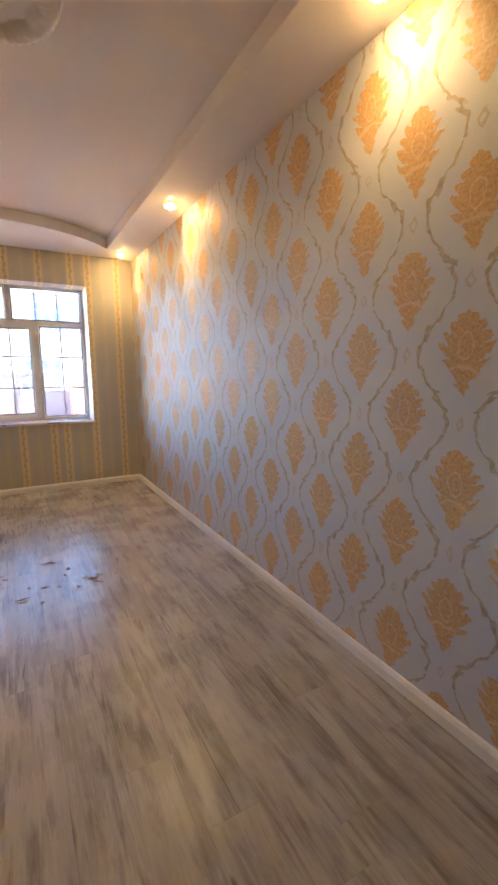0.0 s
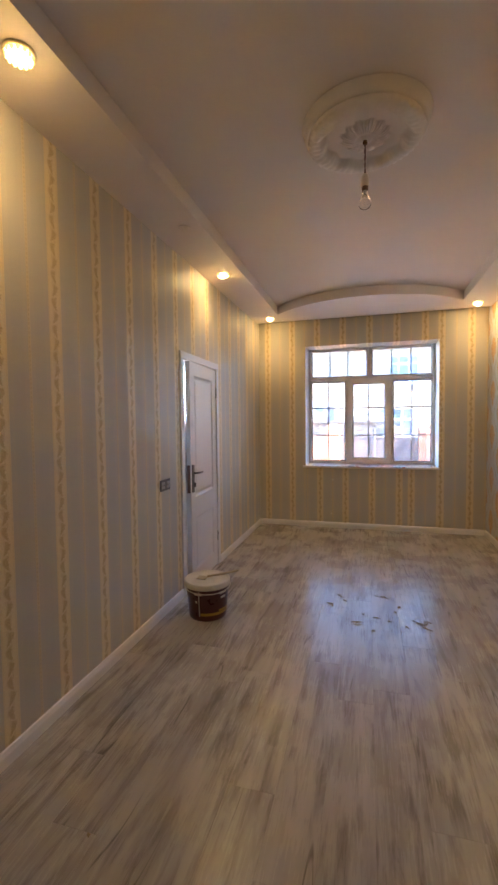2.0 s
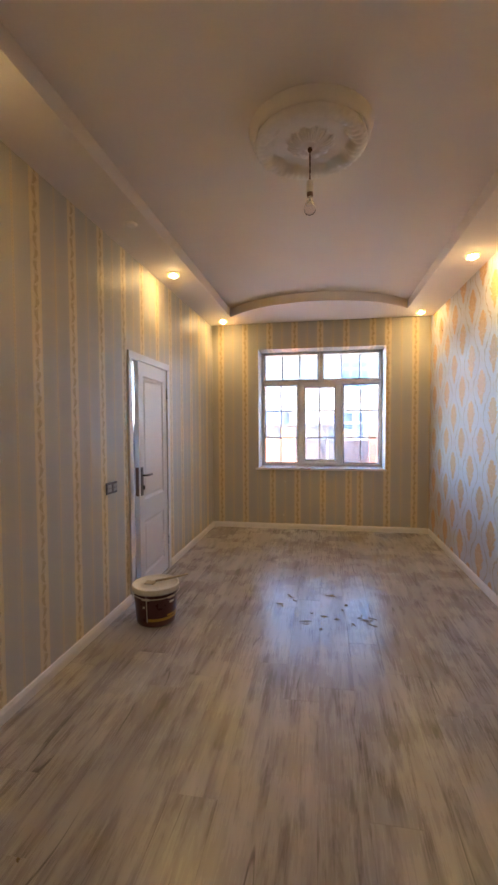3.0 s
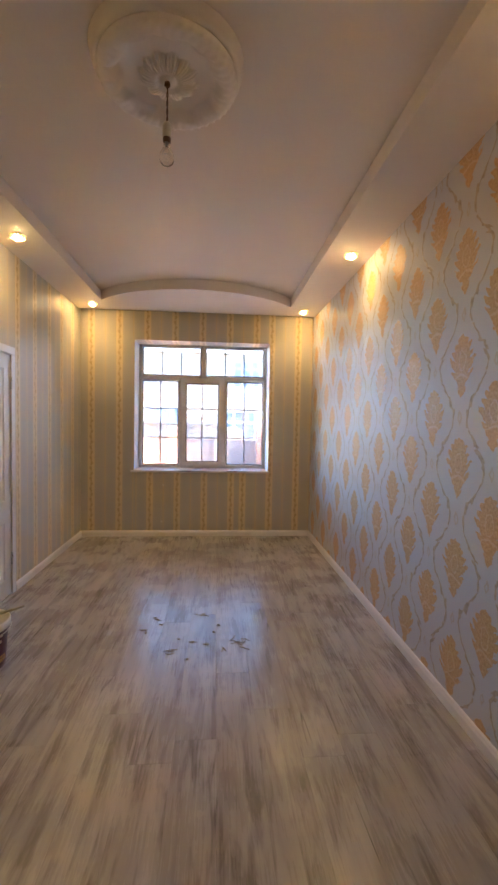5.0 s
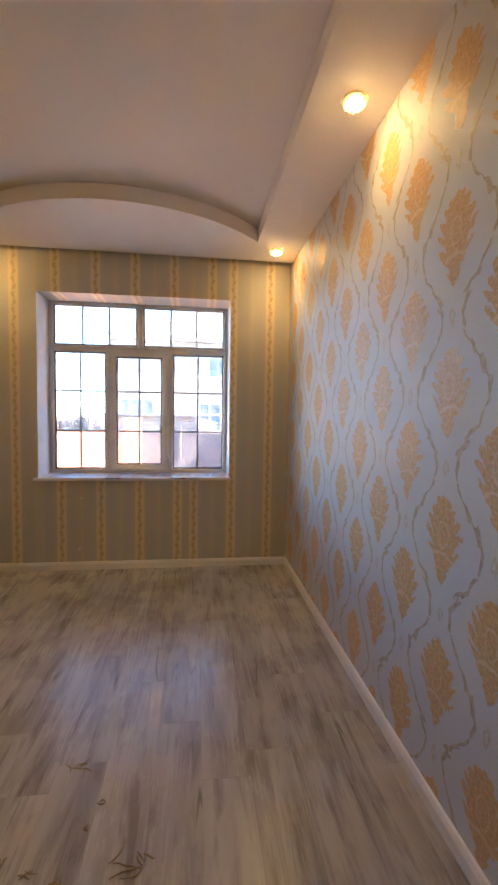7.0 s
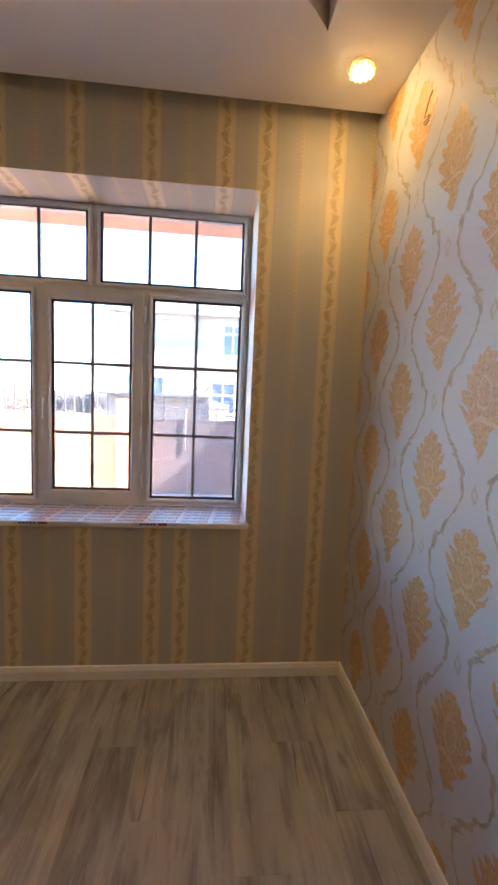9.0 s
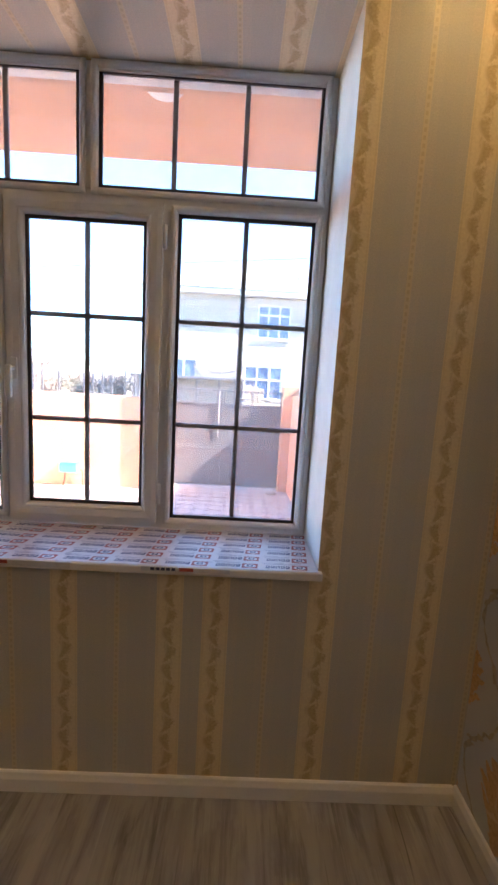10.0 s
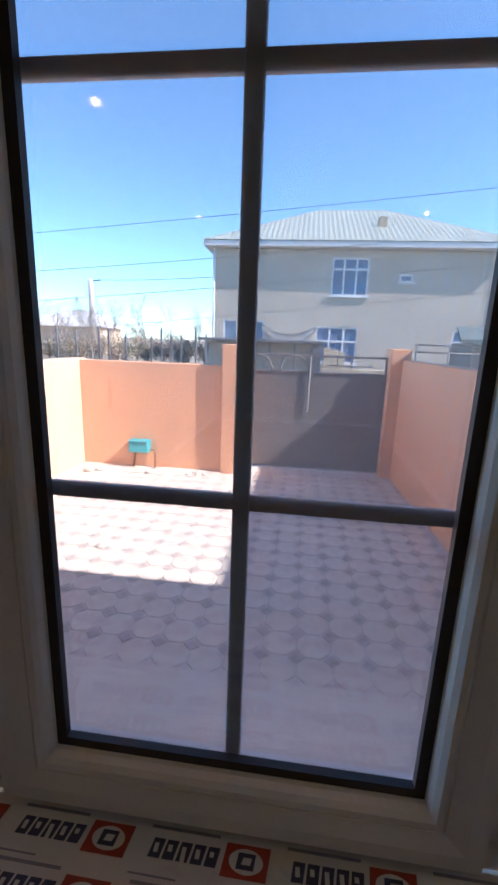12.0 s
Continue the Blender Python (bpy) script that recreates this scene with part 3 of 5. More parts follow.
def glazing(parent, x0, x1, z0, z1, cols, rows, yg):
    """Bead, gasket, pane and the bars between the panes for one light."""
    bm = bmesh.new()
    bead_ring(bm, x0 - 0.012, x1 + 0.012, z0 - 0.012, z1 + 0.012, 0.024, yg - 0.032, yg + 0.012, slope=0.014)
    part("glazing_bead", bm, PVC, parent)
    bm = bmesh.new()
    bead_ring(bm, x0, x1, z0, z1, 0.0125, yg - 0.012, yg - 0.002)
    part("gasket", bm, GASKET, parent, "black rubber gasket")
    bm = boxes((x0 - 0.008, x1 + 0.008, yg, yg + 0.004, z0 - 0.008, z1 + 0.008))
    pane = part("pane", bm, PANE, parent, "glass pane tinted grey to dim the outdoors")
    pane.visible_shadow = False
    bw = 0.009
    for i in range(1, cols):
        x = x0 + (x1 - x0) * i / cols - 0.003
        bm = boxes((x - bw, x + bw, yg + 0.006, yg + 0.016, z0 - 0.011, z1 + 0.011), bevel=0.002)
        part("muntin", bm, MUNTIN_PVC, parent, "grey glazing bar")
    for i in range(1, rows):
        z = (1.258, 1.646)[i - 1]
        bm = boxes((x0 - 0.011, x1 + 0.011, yg + 0.0075, yg + 0.0145, z - bw, z + bw), bevel=0.002)
        part("muntin", bm, MUNTIN_PVC, parent, "grey glazing bar")


# left and right fixed lights, two toplights
YG = 6.335
for x0, x1, z0, z1, c, r, label in (
    (-0.7, -0.25, 0.903, 2.005, 2, 3, "fixed light"), (0.4205, 0.889, 0.903, 2.005, 2, 3, "fixed light"),
    (-0.7, 0.045, 2.098, 2.452, 3, 1, "toplight"), (0.135, 0.889, 2.098, 2.452, 3, 1, "toplight"),
):
    light = part(label.replace(" ", "_"), boxes(*[
        (x0 - 0.03, x0 - 0.026, FY + 0.006, FY + 0.05, z0 - 0.012, z1 + 0.012), (x1 + 0.026, x1 + 0.03, FY + 0.006, FY + 0.05, z0 - 0.012, z1 + 0.012)]), PVC, window)
    glazing(light, x0, x1, z0, z1, c, r, YG)

# opening casement in the middle, a little proud of the frame
bm = bmesh.new()
SX, SXX, SZ0, SZ1 = -0.122, 0.286, 0.946, 1.97
bead_ring(bm, SX - 0.03, SXX + 0.03, SZ0 - 0.03, SZ1 + 0.03, 0.042, FY - 0.022, FY + 0.045, slope=0.004)
sash = part("casement", bm, PVC, window, "white plastic opening casement")
glazing(sash, SX, SXX, SZ0, SZ1, 2, 3, YG - 0.006)
bm = bmesh.new()
box(bm, -0.183, -0.157, FY - 0.03, FY - 0.022, 1.4, 1.48, bevel=0.004)
tube(bm, [(-0.17, FY - 0.028, 1.44), (-0.17, FY - 0.06, 1.44)], 0.008, 10)
box(bm, -0.181, -0.159, FY - 0.07, FY - 0.056, 1.335, 1.452, bevel=0.006)
part("window_handle", bm, LAMP_WHITE, sash, "white lever handle")
for z in (0.99, 1.93):
    bm = bmesh.new()
    tube(bm, [(0.366, FY - 0.014, z - 0.04), (0.366, FY - 0.014, z + 0.04)], 0.008, 10)
    part("window_hinge", bm, LAMP_WHITE, sash, "white covered hinge")

# sill with its protective film
sill = empty("window_sill", (0.115, 6.12, 0.84), "white window sill board still wrapped in printed protective film", "window sill")
sill.matrix_world = pose(0, 0, 0)
bm = boxes((WX0 - 0.04, WX1 + 0.012, 5.972, YW - 0.001, 0.821, 0.848), bevel=0.006)
box(bm, WX0 + 0.002, WX1 - 0.002, YW - 0.001, FY - 0.002, 0.822, 0.8475)
part("sill_board", bm, BASE_WHITE, sill)
bm = boxes((WX0 + 0.004, WX1 - 0.003, 5.978, FY - 0.004, 0.8482, 0.8495))
part("film", bm, FILM, sill, "pale printed protective film")
bm = boxes((-0.2, 0.16, 5.9695, 5.9716, 0.83, 0.8492), (0.38, 0.66, 5.9695, 5.9716, 0.834, 0.8492))
part("film_edge", bm, FILM, sill, "film turned over the front edge")
for x0 in (-0.17, 0.41):
    for k in range(5):
        part("edge_mark", boxes((x0 + 0.0165 * k, x0 + 0.0125 + 0.0165 * k, 5.9682, 5.9694, 0.8375, 0.8465)), PRINT_BLUE, sill)
    part("edge_mark", boxes((x0 + 0.09, x0 + 0.135, 5.9682, 5.9694, 0.837, 0.8485)), PRINT_RED, sill, "red print mark")
bm = bmesh.new()
FZ = 0.8502


def flat(bm, x0, x1, y0, y1, mat, lift=0.0, skew=0.0):
    vs = [bm.verts.new((x, y, FZ + lift)) for x, y in ((x0, y0), (x1, y0), (x1 + skew, y1), (x0 + skew, y1))]
    bm.faces.new(vs).material_index = mat


def ellipse(bm, cx, cy, rx, ry, mat, lift):
    vs = [bm.verts.new((cx + rx * math.cos(a), cy + ry * math.sin(a), FZ + lift)) for a in (2 * math.pi * i / 20 for i in range(20))]
    bm.faces.new(vs).material_index = mat


# rows of marks: a red block with a pale oval, five blue letter blocks and thin grey lines; they read from outdoors
for c in range(11):
    for r in range(6):
        x, y = -0.7 + 0.162 * c + 0.006 * r, 5.99 + 0.0555 * r
        if x > WX1 - 0.13 or y + 0.03 > FY - 0.01:
            continue
        flat(bm, x + 0.1, x + 0.151, y - 0.002, y + 0.031, 1, 0.0, 0.004)
        ellipse(bm, x + 0.1275, y + 0.0145, 0.0195, 0.0125, 3, 0.0004)
        flat(bm, x + 0.1165, x + 0.1365, y + 0.0065, y + 0.0225, 0, 0.0008, 0.002)
        flat(bm, x + 0.1225, x + 0.1325, y + 0.011, y + 0.018, 3, 0.0012, 0.002)
        for k in range(5):
            flat(bm, x + 0.016 + k * 0.0162, x + 0.0294 + k * 0.0162, y + 0.004, y + 0.0235, 0, 0.0, 0.003)
            flat(bm, x + 0.021 + k * 0.0162, x + 0.026 + k * 0.0162, y + (0.009, 0.0115, 0.003, 0.009, 0.013)[k], y + 0.0185, 3, 0.0004)
        flat(bm, x + 0.012, x + 0.095, y + 0.033, y + 0.0365, 2)
        flat(bm, x + 0.006, x + 0.06, y + 0.0415, y + 0.0435, 2)
part("print", bm, [PRINT_BLUE, PRINT_RED, PRINT_GREY, FILM], sill, "blue and red repeated print marks")

# ---- the door ----
door = empty("door_1", (XL, 3.9, 0), "white two-panel interior door standing slightly ajar in its frame", "door", kind="structure")
door.matrix_world = pose(0, 0, 0)
for y0, y1 in ((DY0 - 0.05, DY0 + 0.02), (DY1 - 0.022, DY1 + 0.042)):
    part("architrave", boxes((XL + 0.001, XL + 0.014, y0, y1, 0.001, DZ1 - 0.02), bevel=0.004), DOOR_WHITE, door)
part("architrave_head", boxes((XL + 0.001, XL + 0.015, DY0 - 0.05, DY1 + 0.042, DZ1 - 0.019, DZ1 + 0.042), bevel=0.004), DOOR_WHITE, door)
for y0, y1 in ((DY0 + 0.001, DY0 + 0.022), (DY1 - 0.024, DY1 - 0.001)):
    part("jamb", boxes((XL - 0.2, XL - 0.002, y0, y1, 0.001, DZ1 - 0.022)), DOOR_WHITE, door)
part("jamb_head", boxes((XL - 0.2, XL - 0.002, DY0 + 0.001, DY1 - 0.001, DZ1 - 0.022, DZ1 - 0.001)), DOOR_WHITE, door)
LEAF_W, LEAF_H, LEAF_T = 0.715, 1.975, 0.04


def panel_leaf():
    """Leaf in its own frame: hinge edge at y = 0, runs to -y, room face at x = 0."""
    bm = bmesh.new()
    st = 0.105
    for x0, x1 in ((-LEAF_T, 0.0),):
        box(bm, x0, x1, -LEAF_W, -LEAF_W + st, 0.008, LEAF_H)
        box(bm, x0, x1, -st, 0, 0.008, LEAF_H)
        for z0, z1 in ((0.008, 0.15), (0.62, 0.80), (1.86, LEAF_H)):
            box(bm, x0, x1, -LEAF_W + st, -st, z0, z1)
    return bm, st


leaf_bm, ST = panel_leaf()
leaf = part("door_leaf", leaf_bm, DOOR_WHITE, door)
leaf.matrix_basis = pose(XL + 0.0, DY1 - 0.026, 0.004, 0, 0, 2.7)
for z0, z1 in ((0.15, 0.62), (0.80, 1.86)):
    bm = bmesh.new()
    y0, y1 = -LEAF_W + ST, -ST
    rings = []
    for d, x in ((0, -0.001), (0.008, -0.006), (0.02, -0.009), (0.03, -0.009), (0.045, -0.0045), (0.05, -0.004)):
        rings.append([bm.verts.new((x, y, z)) for y, z in ((y0 + d, z0 + d), (y1 - d, z0 + d), (y1 - d, z1 - d), (y0 + d, z1 - d))])
    for a, b in zip(rings, rings[1:]):
        for i in range(4):
            bm.faces.new((a[i], a[(i + 1) % 4], b[(i + 1) % 4], b[i]))
    bm.faces.new(rings[-1])
    box(bm, -LEAF_T + 0.004, -0.02, y0, y1, z0, z1)
    part("door_panel", bm, DOOR_WHITE, leaf)
bm = boxes((0.0005, 0.008, -LEAF_W + 0.022, -LEAF_W + 0.07, 0.85, 1.09), bevel=0.002)
tube(bm, [(0.006, -LEAF_W + 0.049, 1.02), (0.045, -LEAF_W + 0.049, 1.02), (0.05, -LEAF_W + 0.06, 1.02), (0.05, -LEAF_W + 0.16, 1.018)], 0.0085, 10)
tube(bm, [(0.006, -LEAF_W + 0.049, 0.925), (0.012, -LEAF_W + 0.049, 0.925)], 0.009, 12)
box(bm, 0.011, 0.026, -LEAF_W + 0.045, -LEAF_W + 0.053, 0.9, 0.935)
part("door_handle", bm, DARK_STEEL, leaf, "dark metal lever handle on a long plate")
bm = boxes((-0.034, -0.006, -LEAF_W - 0.003, -LEAF_W - 0.0003, 0.85, 1.09))
part("lock_plate", bm, BROWN_PLASTIC, leaf, "brown metal lock plate on the door edge")
for z in (0.25, 1.7):
    bm = bmesh.new()
    tube(bm, [(0.008, 0.008, z), (0.008, 0.008, z + 0.1)], 0.008, 10)
    part("hinge", bm, STEEL, leaf)

# unseen hall behind the door; its window opening is added to brighten the door gap
bm = bmesh.new()
HX0, HX1, HY0, HY1 = -3.6, XL - 0.2, 2.4, YOUT - 0.06
box(bm, HX0 - 0.1, HX0, HY0, HY1, -0.1, HIGH)
box(bm, HX0 - 0.1, HX1, HY0 - 0.1, HY0, -0.1, HIGH)
box(bm, HX0 - 0.1, -3.0, HY1 - 0.1, HY1 + 0.001, -0.1, HIGH)
box(bm, -1.9, HX1, HY1 - 0.1, HY1 + 0.001, -0.1, HIGH)
box(bm, -3.0, -1.9, HY1 - 0.1, HY1 + 0.001, -0.1, 1.45)
box(bm, -3.0, -1.9, HY1 - 0.1, HY1 + 0.001, 2.4, HIGH)
piece("wall_hall", bm, WHITE_PLASTER, "plain white plastered hall walls behind the door", "wall", "structure")
piece("floor_hall", boxes((HX0, HX1, HY0, HY1 - 0.1, -0.1, -0.002)), CONCRETE, "plain grey floor of the hall", "floor", "structure")
piece("ceiling_hall", boxes((HX0 - 0.1, HX1, HY0 - 0.1, HY1, HIGH - 0.01, HIGH + 0.1)), CEILING_PAINT, "plain white hall ceiling", "ceiling", "structure")

# ---- room fittings ----
# ceiling rosette
RC = (0.056, 2.35)
SEG, EDGE = 288, 0.282
RAD = [0.012, 0.022, 0.032, 0.042, 0.052, 0.062, 0.072, 0.082, 0.09, 0.098, 0.106, 0.114, 0.122, 0.132, 0.145, 0.158, 0.168, 0.178, 0.188, 0.198, 0.208, 0.218, 0.227, 0.236, 0.244, 0.252, 0.259, 0.266, 0.274, EDGE]


def rosette_height(r, a):
    """How far the relief stands below the ceiling."""
    petal, curl, wave = abs(math.sin(6 * a)), abs(math.sin(22 * a)), 0.5 + 0.5 * math.cos(11 * a)
    h = 0.056
    boss = 0.094 + 0.02 * petal + 0.006 * curl
    if r < boss:
        h += 0.03 * (1 - (r / boss) ** 2) ** 0.5 - 0.012 * math.exp(-((r - 0.038) / 0.01) ** 2)
        h += 0.002 * curl * min(1, r / 0.08) ** 3
    lip = 0.182 + 0.016 * wave
    if r > lip:
        out = min(1, (r - lip) / 0.045)
        h += 0.034 * out * (2 - out)
        h += 0.0035 * (curl - 0.5) * out
        if r > 0.25:
            h -= (0.006 + 0.016 * curl) * ((r - 0.25) / (EDGE - 0.25)) ** 2
    return h


def rosette_part(name, radii, skirt=(), fill=False):
    bm = bmesh.new()
    turns = [2 * math.pi * i / SEG for i in range(SEG)]
    rings = [[(RC[0] + r * math.cos(a), RC[1] + r * math.sin(a), CEIL - rosette_height(r, a)) for a in turns] for r in radii]
    rings += [[(RC[0] + r * math.cos(a), RC[1] + r * math.sin(a), CEIL - d) for a in turns] for r, d in skirt]
    vs = ring_wall(bm, rings)
    if fill:
        bm.faces.new(vs[0])
    part(name, bm, GYPSUM, rosette)


rosette = empty("ceiling_rosette", (RC[0], RC[1], CEIL), "round cream gypsum ceiling rosette with acanthus leaf relief", "rosette")
rosette.matrix_world = pose(0, 0.03, -0.002)
rosette_part("boss", [r for r in RAD if r <= 0.132], fill=True)
rosette_part("leaf_ring", [r for r in RAD if r >= 0.132], ((EDGE - 0.006, 0.05),))
rosette_part("rim", [], ((0.272, 0.052), (0.28, 0.056), (0.288, 0.055), (0.296, 0.047), (0.3, 0.03), (0.304, 0.015), (0.308, 0.009), (0.31, 0.0005)))

# bare bulb on its flex
pendant = empty("pendant_bulb", (RC[0], RC[1], CEIL - 0.05), "unlit clear light bulb hanging on a short twisted flex", "pendant lamp")
pendant.matrix_world = pose(RC[0], RC[1], 0.0)
bm = bmesh.new()
for ph in (0, math.pi):
    pts = [(0.0025 * math.cos(ph + i * 0.7), 0.0025 * math.sin(ph + i * 0.7), 2.815 - i * 0.0074) for i in range(20)]
    tube(bm, pts, 0.0022, 6)
lathe(bm, [(0.001, 2.83), (0.011, 2.828), (0.012, 2.815), (0.003, 2.812)], seg=16)
part("flex", bm, COPPER, pendant)
bm = bmesh.new()
lathe(bm, [(0.008, 2.672), (0.014, 2.668), (0.0175, 2.655), (0.0185, 2.625), (0.0185, 2.612), (0.016, 2.61)], seg=20)
part("socket", bm, TUB_WHITE, pendant, "cream bulb socket")
bm = bmesh.new()
lathe(bm, [(0.0155, 2.612), (0.0165, 2.606), (0.0155, 2.602), (0.0165, 2.598), (0.0155, 2.594), (0.0135, 2.59)], seg=20)
part("bulb_cap", bm, BROWN_PLASTIC, pendant, "dark metal screw cap")
bm = bmesh.new()
lathe(bm, [(0.013, 2.59), (0.0145, 2.578), (0.02, 2.562), (0.027, 2.548), (0.0305, 2.533), (0.029, 2.519), (0.022, 2.508), (0.011, 2.503), (0.002, 2.502)], seg=28)
part("bulb", bm, BULB_GLASS, pendant, "clear glass bulb")
bm = bmesh.new()
tube(bm, [(0, 0, 2.59), (0, 0, 2.562)], 0.004, 8)
tube(bm, [(-0.002, 0, 2.562), (-0.012, 0, 2.54), (0, 0.003, 2.544), (0.012, 0, 2.54), (0.002, 0, 2.562)], 0.0008, 5)
part("filament", bm, STEEL, pendant)


def spotlight():
    """A recessed crystal spotlight, its face at z = 0, hanging down."""
    top = empty("ceiling_spotlight", (0, 0, 0), "small lit recessed spotlight with crystal ring and warm bulb", "spotlight", "ceiling border spotlights")
    bm = bmesh.new()
    lathe(bm, [(0.03, -0.0005), (0.056, -0.0005), (0.059, -0.004), (0.055, -0.009), (0.036, -0.009)], seg=32, cap=False)
    part("trim_ring", bm, GOLD, top, "gilded trim ring")
    bm = bmesh.new()
    for i in range(14):
        a = 2 * math.pi * i / 14
        m = Matrix.Translation((0.046 * math.cos(a), 0.046 * math.sin(a), -0.018)) @ Matrix.Rotation(a, 4, "Z") @ Matrix.Diagonal((0.006, 0.0085, 0.011, 1))
        bmesh.ops.create_icosphere(bm, subdivisions=1, radius=1, matrix=m)
    part("crystal_ring", bm, RING_GLOW, top, "ring of crystals glowing in place of bulb light")
    bm = bmesh.new()
    lathe(bm, [(0.003, -0.04), (0.013, -0.038), (0.021, -0.03), (0.024, -0.014), (0.02, -0.002)], seg=20)
    part("bulb", bm, SPOT_GLOW, top, "glowing warm bulb")
    return top


spot = spotlight()
SPOTS = [(1.3, 5.655), (1.325, 3.925), (1.34, 1.62), (-1.175, 5.655), (-1.215, 3.885), (-1.165, 1.465)]
for i, (x, y) in enumerate(SPOTS):
    at = pose(x, y, SOFFIT)
    if i:
        copy_thing(spot, at)
    else:
        spot.matrix_basis = at
    lamp = bpy.data.lights.new("spotlight_lamp", "SPOT")
    lamp.energy, lamp.color, lamp.shadow_soft_size = SPOT_WATTS, SPOT_COLOR, 0.05
    lamp.spot_size, lamp.spot_blend = radians(135), 1.0
    new("spotlight_lamp", lamp).location = (x, y, SOFFIT - 0.06)

# unlit round cover in the border
bm = bmesh.new()
lathe(bm, [(0.002, -0.007), (0.03, -0.007), (0.04, -0.004), (0.042, 0.0)], (-1.175, 2.93, SOFFIT - 0.0005), 28)
piece("ceiling_cover", bm, CEILING_PAINT, "cream round cover plate on the ceiling border", "cover plate")

# double socket plate by the door
plate = empty("switch_plate", (XL, 3.035, 0.985), "dark grey double switch plate on the striped wall", "switch")
plate.matrix_world = pose(0, 0, 0)
part("plate", boxes((XL + 0.001, XL + 0.009, 2.955, 3.115, 0.945, 1.03), bevel=0.003), GREY_PLASTIC, plate)
for y in (2.995, 3.075):
    part("insert", boxes((XL + 0.008, XL + 0.013, y - 0.026, y + 0.026, 0.961, 1.014), bevel=0.002), SILVER_PLASTIC, plate, "silver grey insert")
    bm = bmesh.new()
    for d in (-0.01, 0.01):
        tube(bm, [(XL + 0.012, y + d, 0.988), (XL + 0.0136, y + d, 0.988)], 0.004, 10)
    part("socket_holes", bm, GASKET, plate)

# paint tub
BX, BY = -1.1, 3.09
tub = empty("paint_tub", (BX, BY, 0), "round paint tub with dark red label and white lid", "paint tub")
bm = bmesh.new()
lathe(bm, [(0.135, 0.001), (0.14, 0.006), (0.143, 0.03), (0.158, 0.235), (0.159, 0.245)], seg=48)
part("tub_body", bm, TUB_RED, tub)
bm = bmesh.new()
lathe(bm, [(0.1445, 0.04), (0.1595, 0.232)], seg=48, cap=False)
part("label_band", bm, TUB_LABEL, tub, "dark maroon printed label")
bm = bmesh.new()


def on_tub(bm, a0, a1, z0, z1, mat=0, lift=0.0015, n=8):
    r = lambda z: 0.1445 + (z - 0.04) * 0.078 + lift
    rows_ = [[bm.verts.new((r(z) * math.cos(a0 + (a1 - a0) * i / n), r(z) * math.sin(a0 + (a1 - a0) * i / n), z)) for i in range(n + 1)] for z in (z0, z1)]
    for i in range(n):
        bm.faces.new((rows_[0][i], rows_[0][i + 1], rows_[1][i + 1], rows_[1][i])).material_index = mat


AIM = math.atan2(0.3 - BY, 0.25 - BX)
on_tub(bm, AIM - 0.45, AIM + 1.3, 0.045, 0.066, 0)
on_tub(bm, AIM + 0.5, AIM + 1.2, 0.07, 0.085, 0)
for z0, a0, a1 in ((0.2, 0.5, 0.95), (0.165, 0.6, 0.9), (0.2, -0.75, -0.35), (0.14, -0.7, -0.6)):
    bar = bmesh.new()
    on_tub(bar, AIM + a0, AIM + a1, z0, z0 + 0.017)
    part("print_bar", bar, TUB_WHITE, tub, "white printed bar")
bar = bmesh.new()
on_tub(bar, AIM - 0.52, AIM - 0.48, 0.04, 0.232, 0, 0.0018, 2)
part("label_seam", bar, TUB_WHITE, tub, "white seam down the label")
part("label_print", bm, TUB_YELLOW, tub, "yellow printed band")
bm = bmesh.new()
lathe(bm, [(0.161, 0.238), (0.172, 0.24), (0.174, 0.248), (0.173, 0.272), (0.17, 0.279), (0.162, 0.281), (0.158, 0.274), (0.1, 0.273), (0.002, 0.272)], seg=48)
part("lid", bm, TUB_WHITE, tub, "cream plastic lid with dried plaster")
bm = bmesh.new()
tube(bm, [(0.174 * math.cos(AIM - 1.57 + t * 3.14), 0.174 * math.sin(AIM - 1.57 + t * 3.14), 0.236 - 0.02 * math.sin(math.pi * t)) for t in (i / 16 for i in range(17))], 0.003, 6)
part("bail_handle", bm, TUB_WHITE, tub)
# spatula lying on the lid
bm = bmesh.new()
tube(bm, [(BX + 0.0, BY + 0.0, 0.29), (BX + 0.1, BY + 0.07, 0.294), (BX + 0.2, BY + 0.15, 0.302)], [0.008, 0.01, 0.007], 8)
box(bm, BX - 0.07, BX + 0.005, BY - 0.055, BY + 0.012, 0.282, 0.286, bevel=0.001)
piece("spatula", bm, WOOD_STICK, "dusty pale spatula lying across the tub lid", "spatula")

# wire ends out of the damask wall
wires = empty("wall_wire", (XR, 5.44, 2.55), "two bare brown wire ends sticking out of the wall", "wire")
wires.matrix_world = pose(0, 0, 0)
for run in ([(0.002, 5.45, 2.545), (-0.01, 5.475, 2.545), (-0.016, 5.45, 2.56), (-0.026, 5.41, 2.572), (-0.03, 5.385, 2.577)], [(0.002, 5.45, 2.54), (-0.01, 5.48, 2.53), (-0.014, 5.46, 2.51), (-0.018, 5.42, 2.503)]):
    bm = bmesh.new()
    tube(bm, [(XR + x, y, z) for x, y, z in run], 0.0019, 6)
    part("wire_end", bm, COPPER, wires)

# small caps low on the window wall
for x, z in ((-0.39, 0.66), (-0.41, 0.19)):
    bm = bmesh.new()
    tube(bm, [(x, YW - 0.0005, z), (x, YW - 0.006, z)], 0.013, 16)
    piece("round_plug", bm, TUB_WHITE, "small pale round plug in the striped wall", "wall plug", group="wall plugs")

# dry scraps on the floor
rng = random.Random(5)


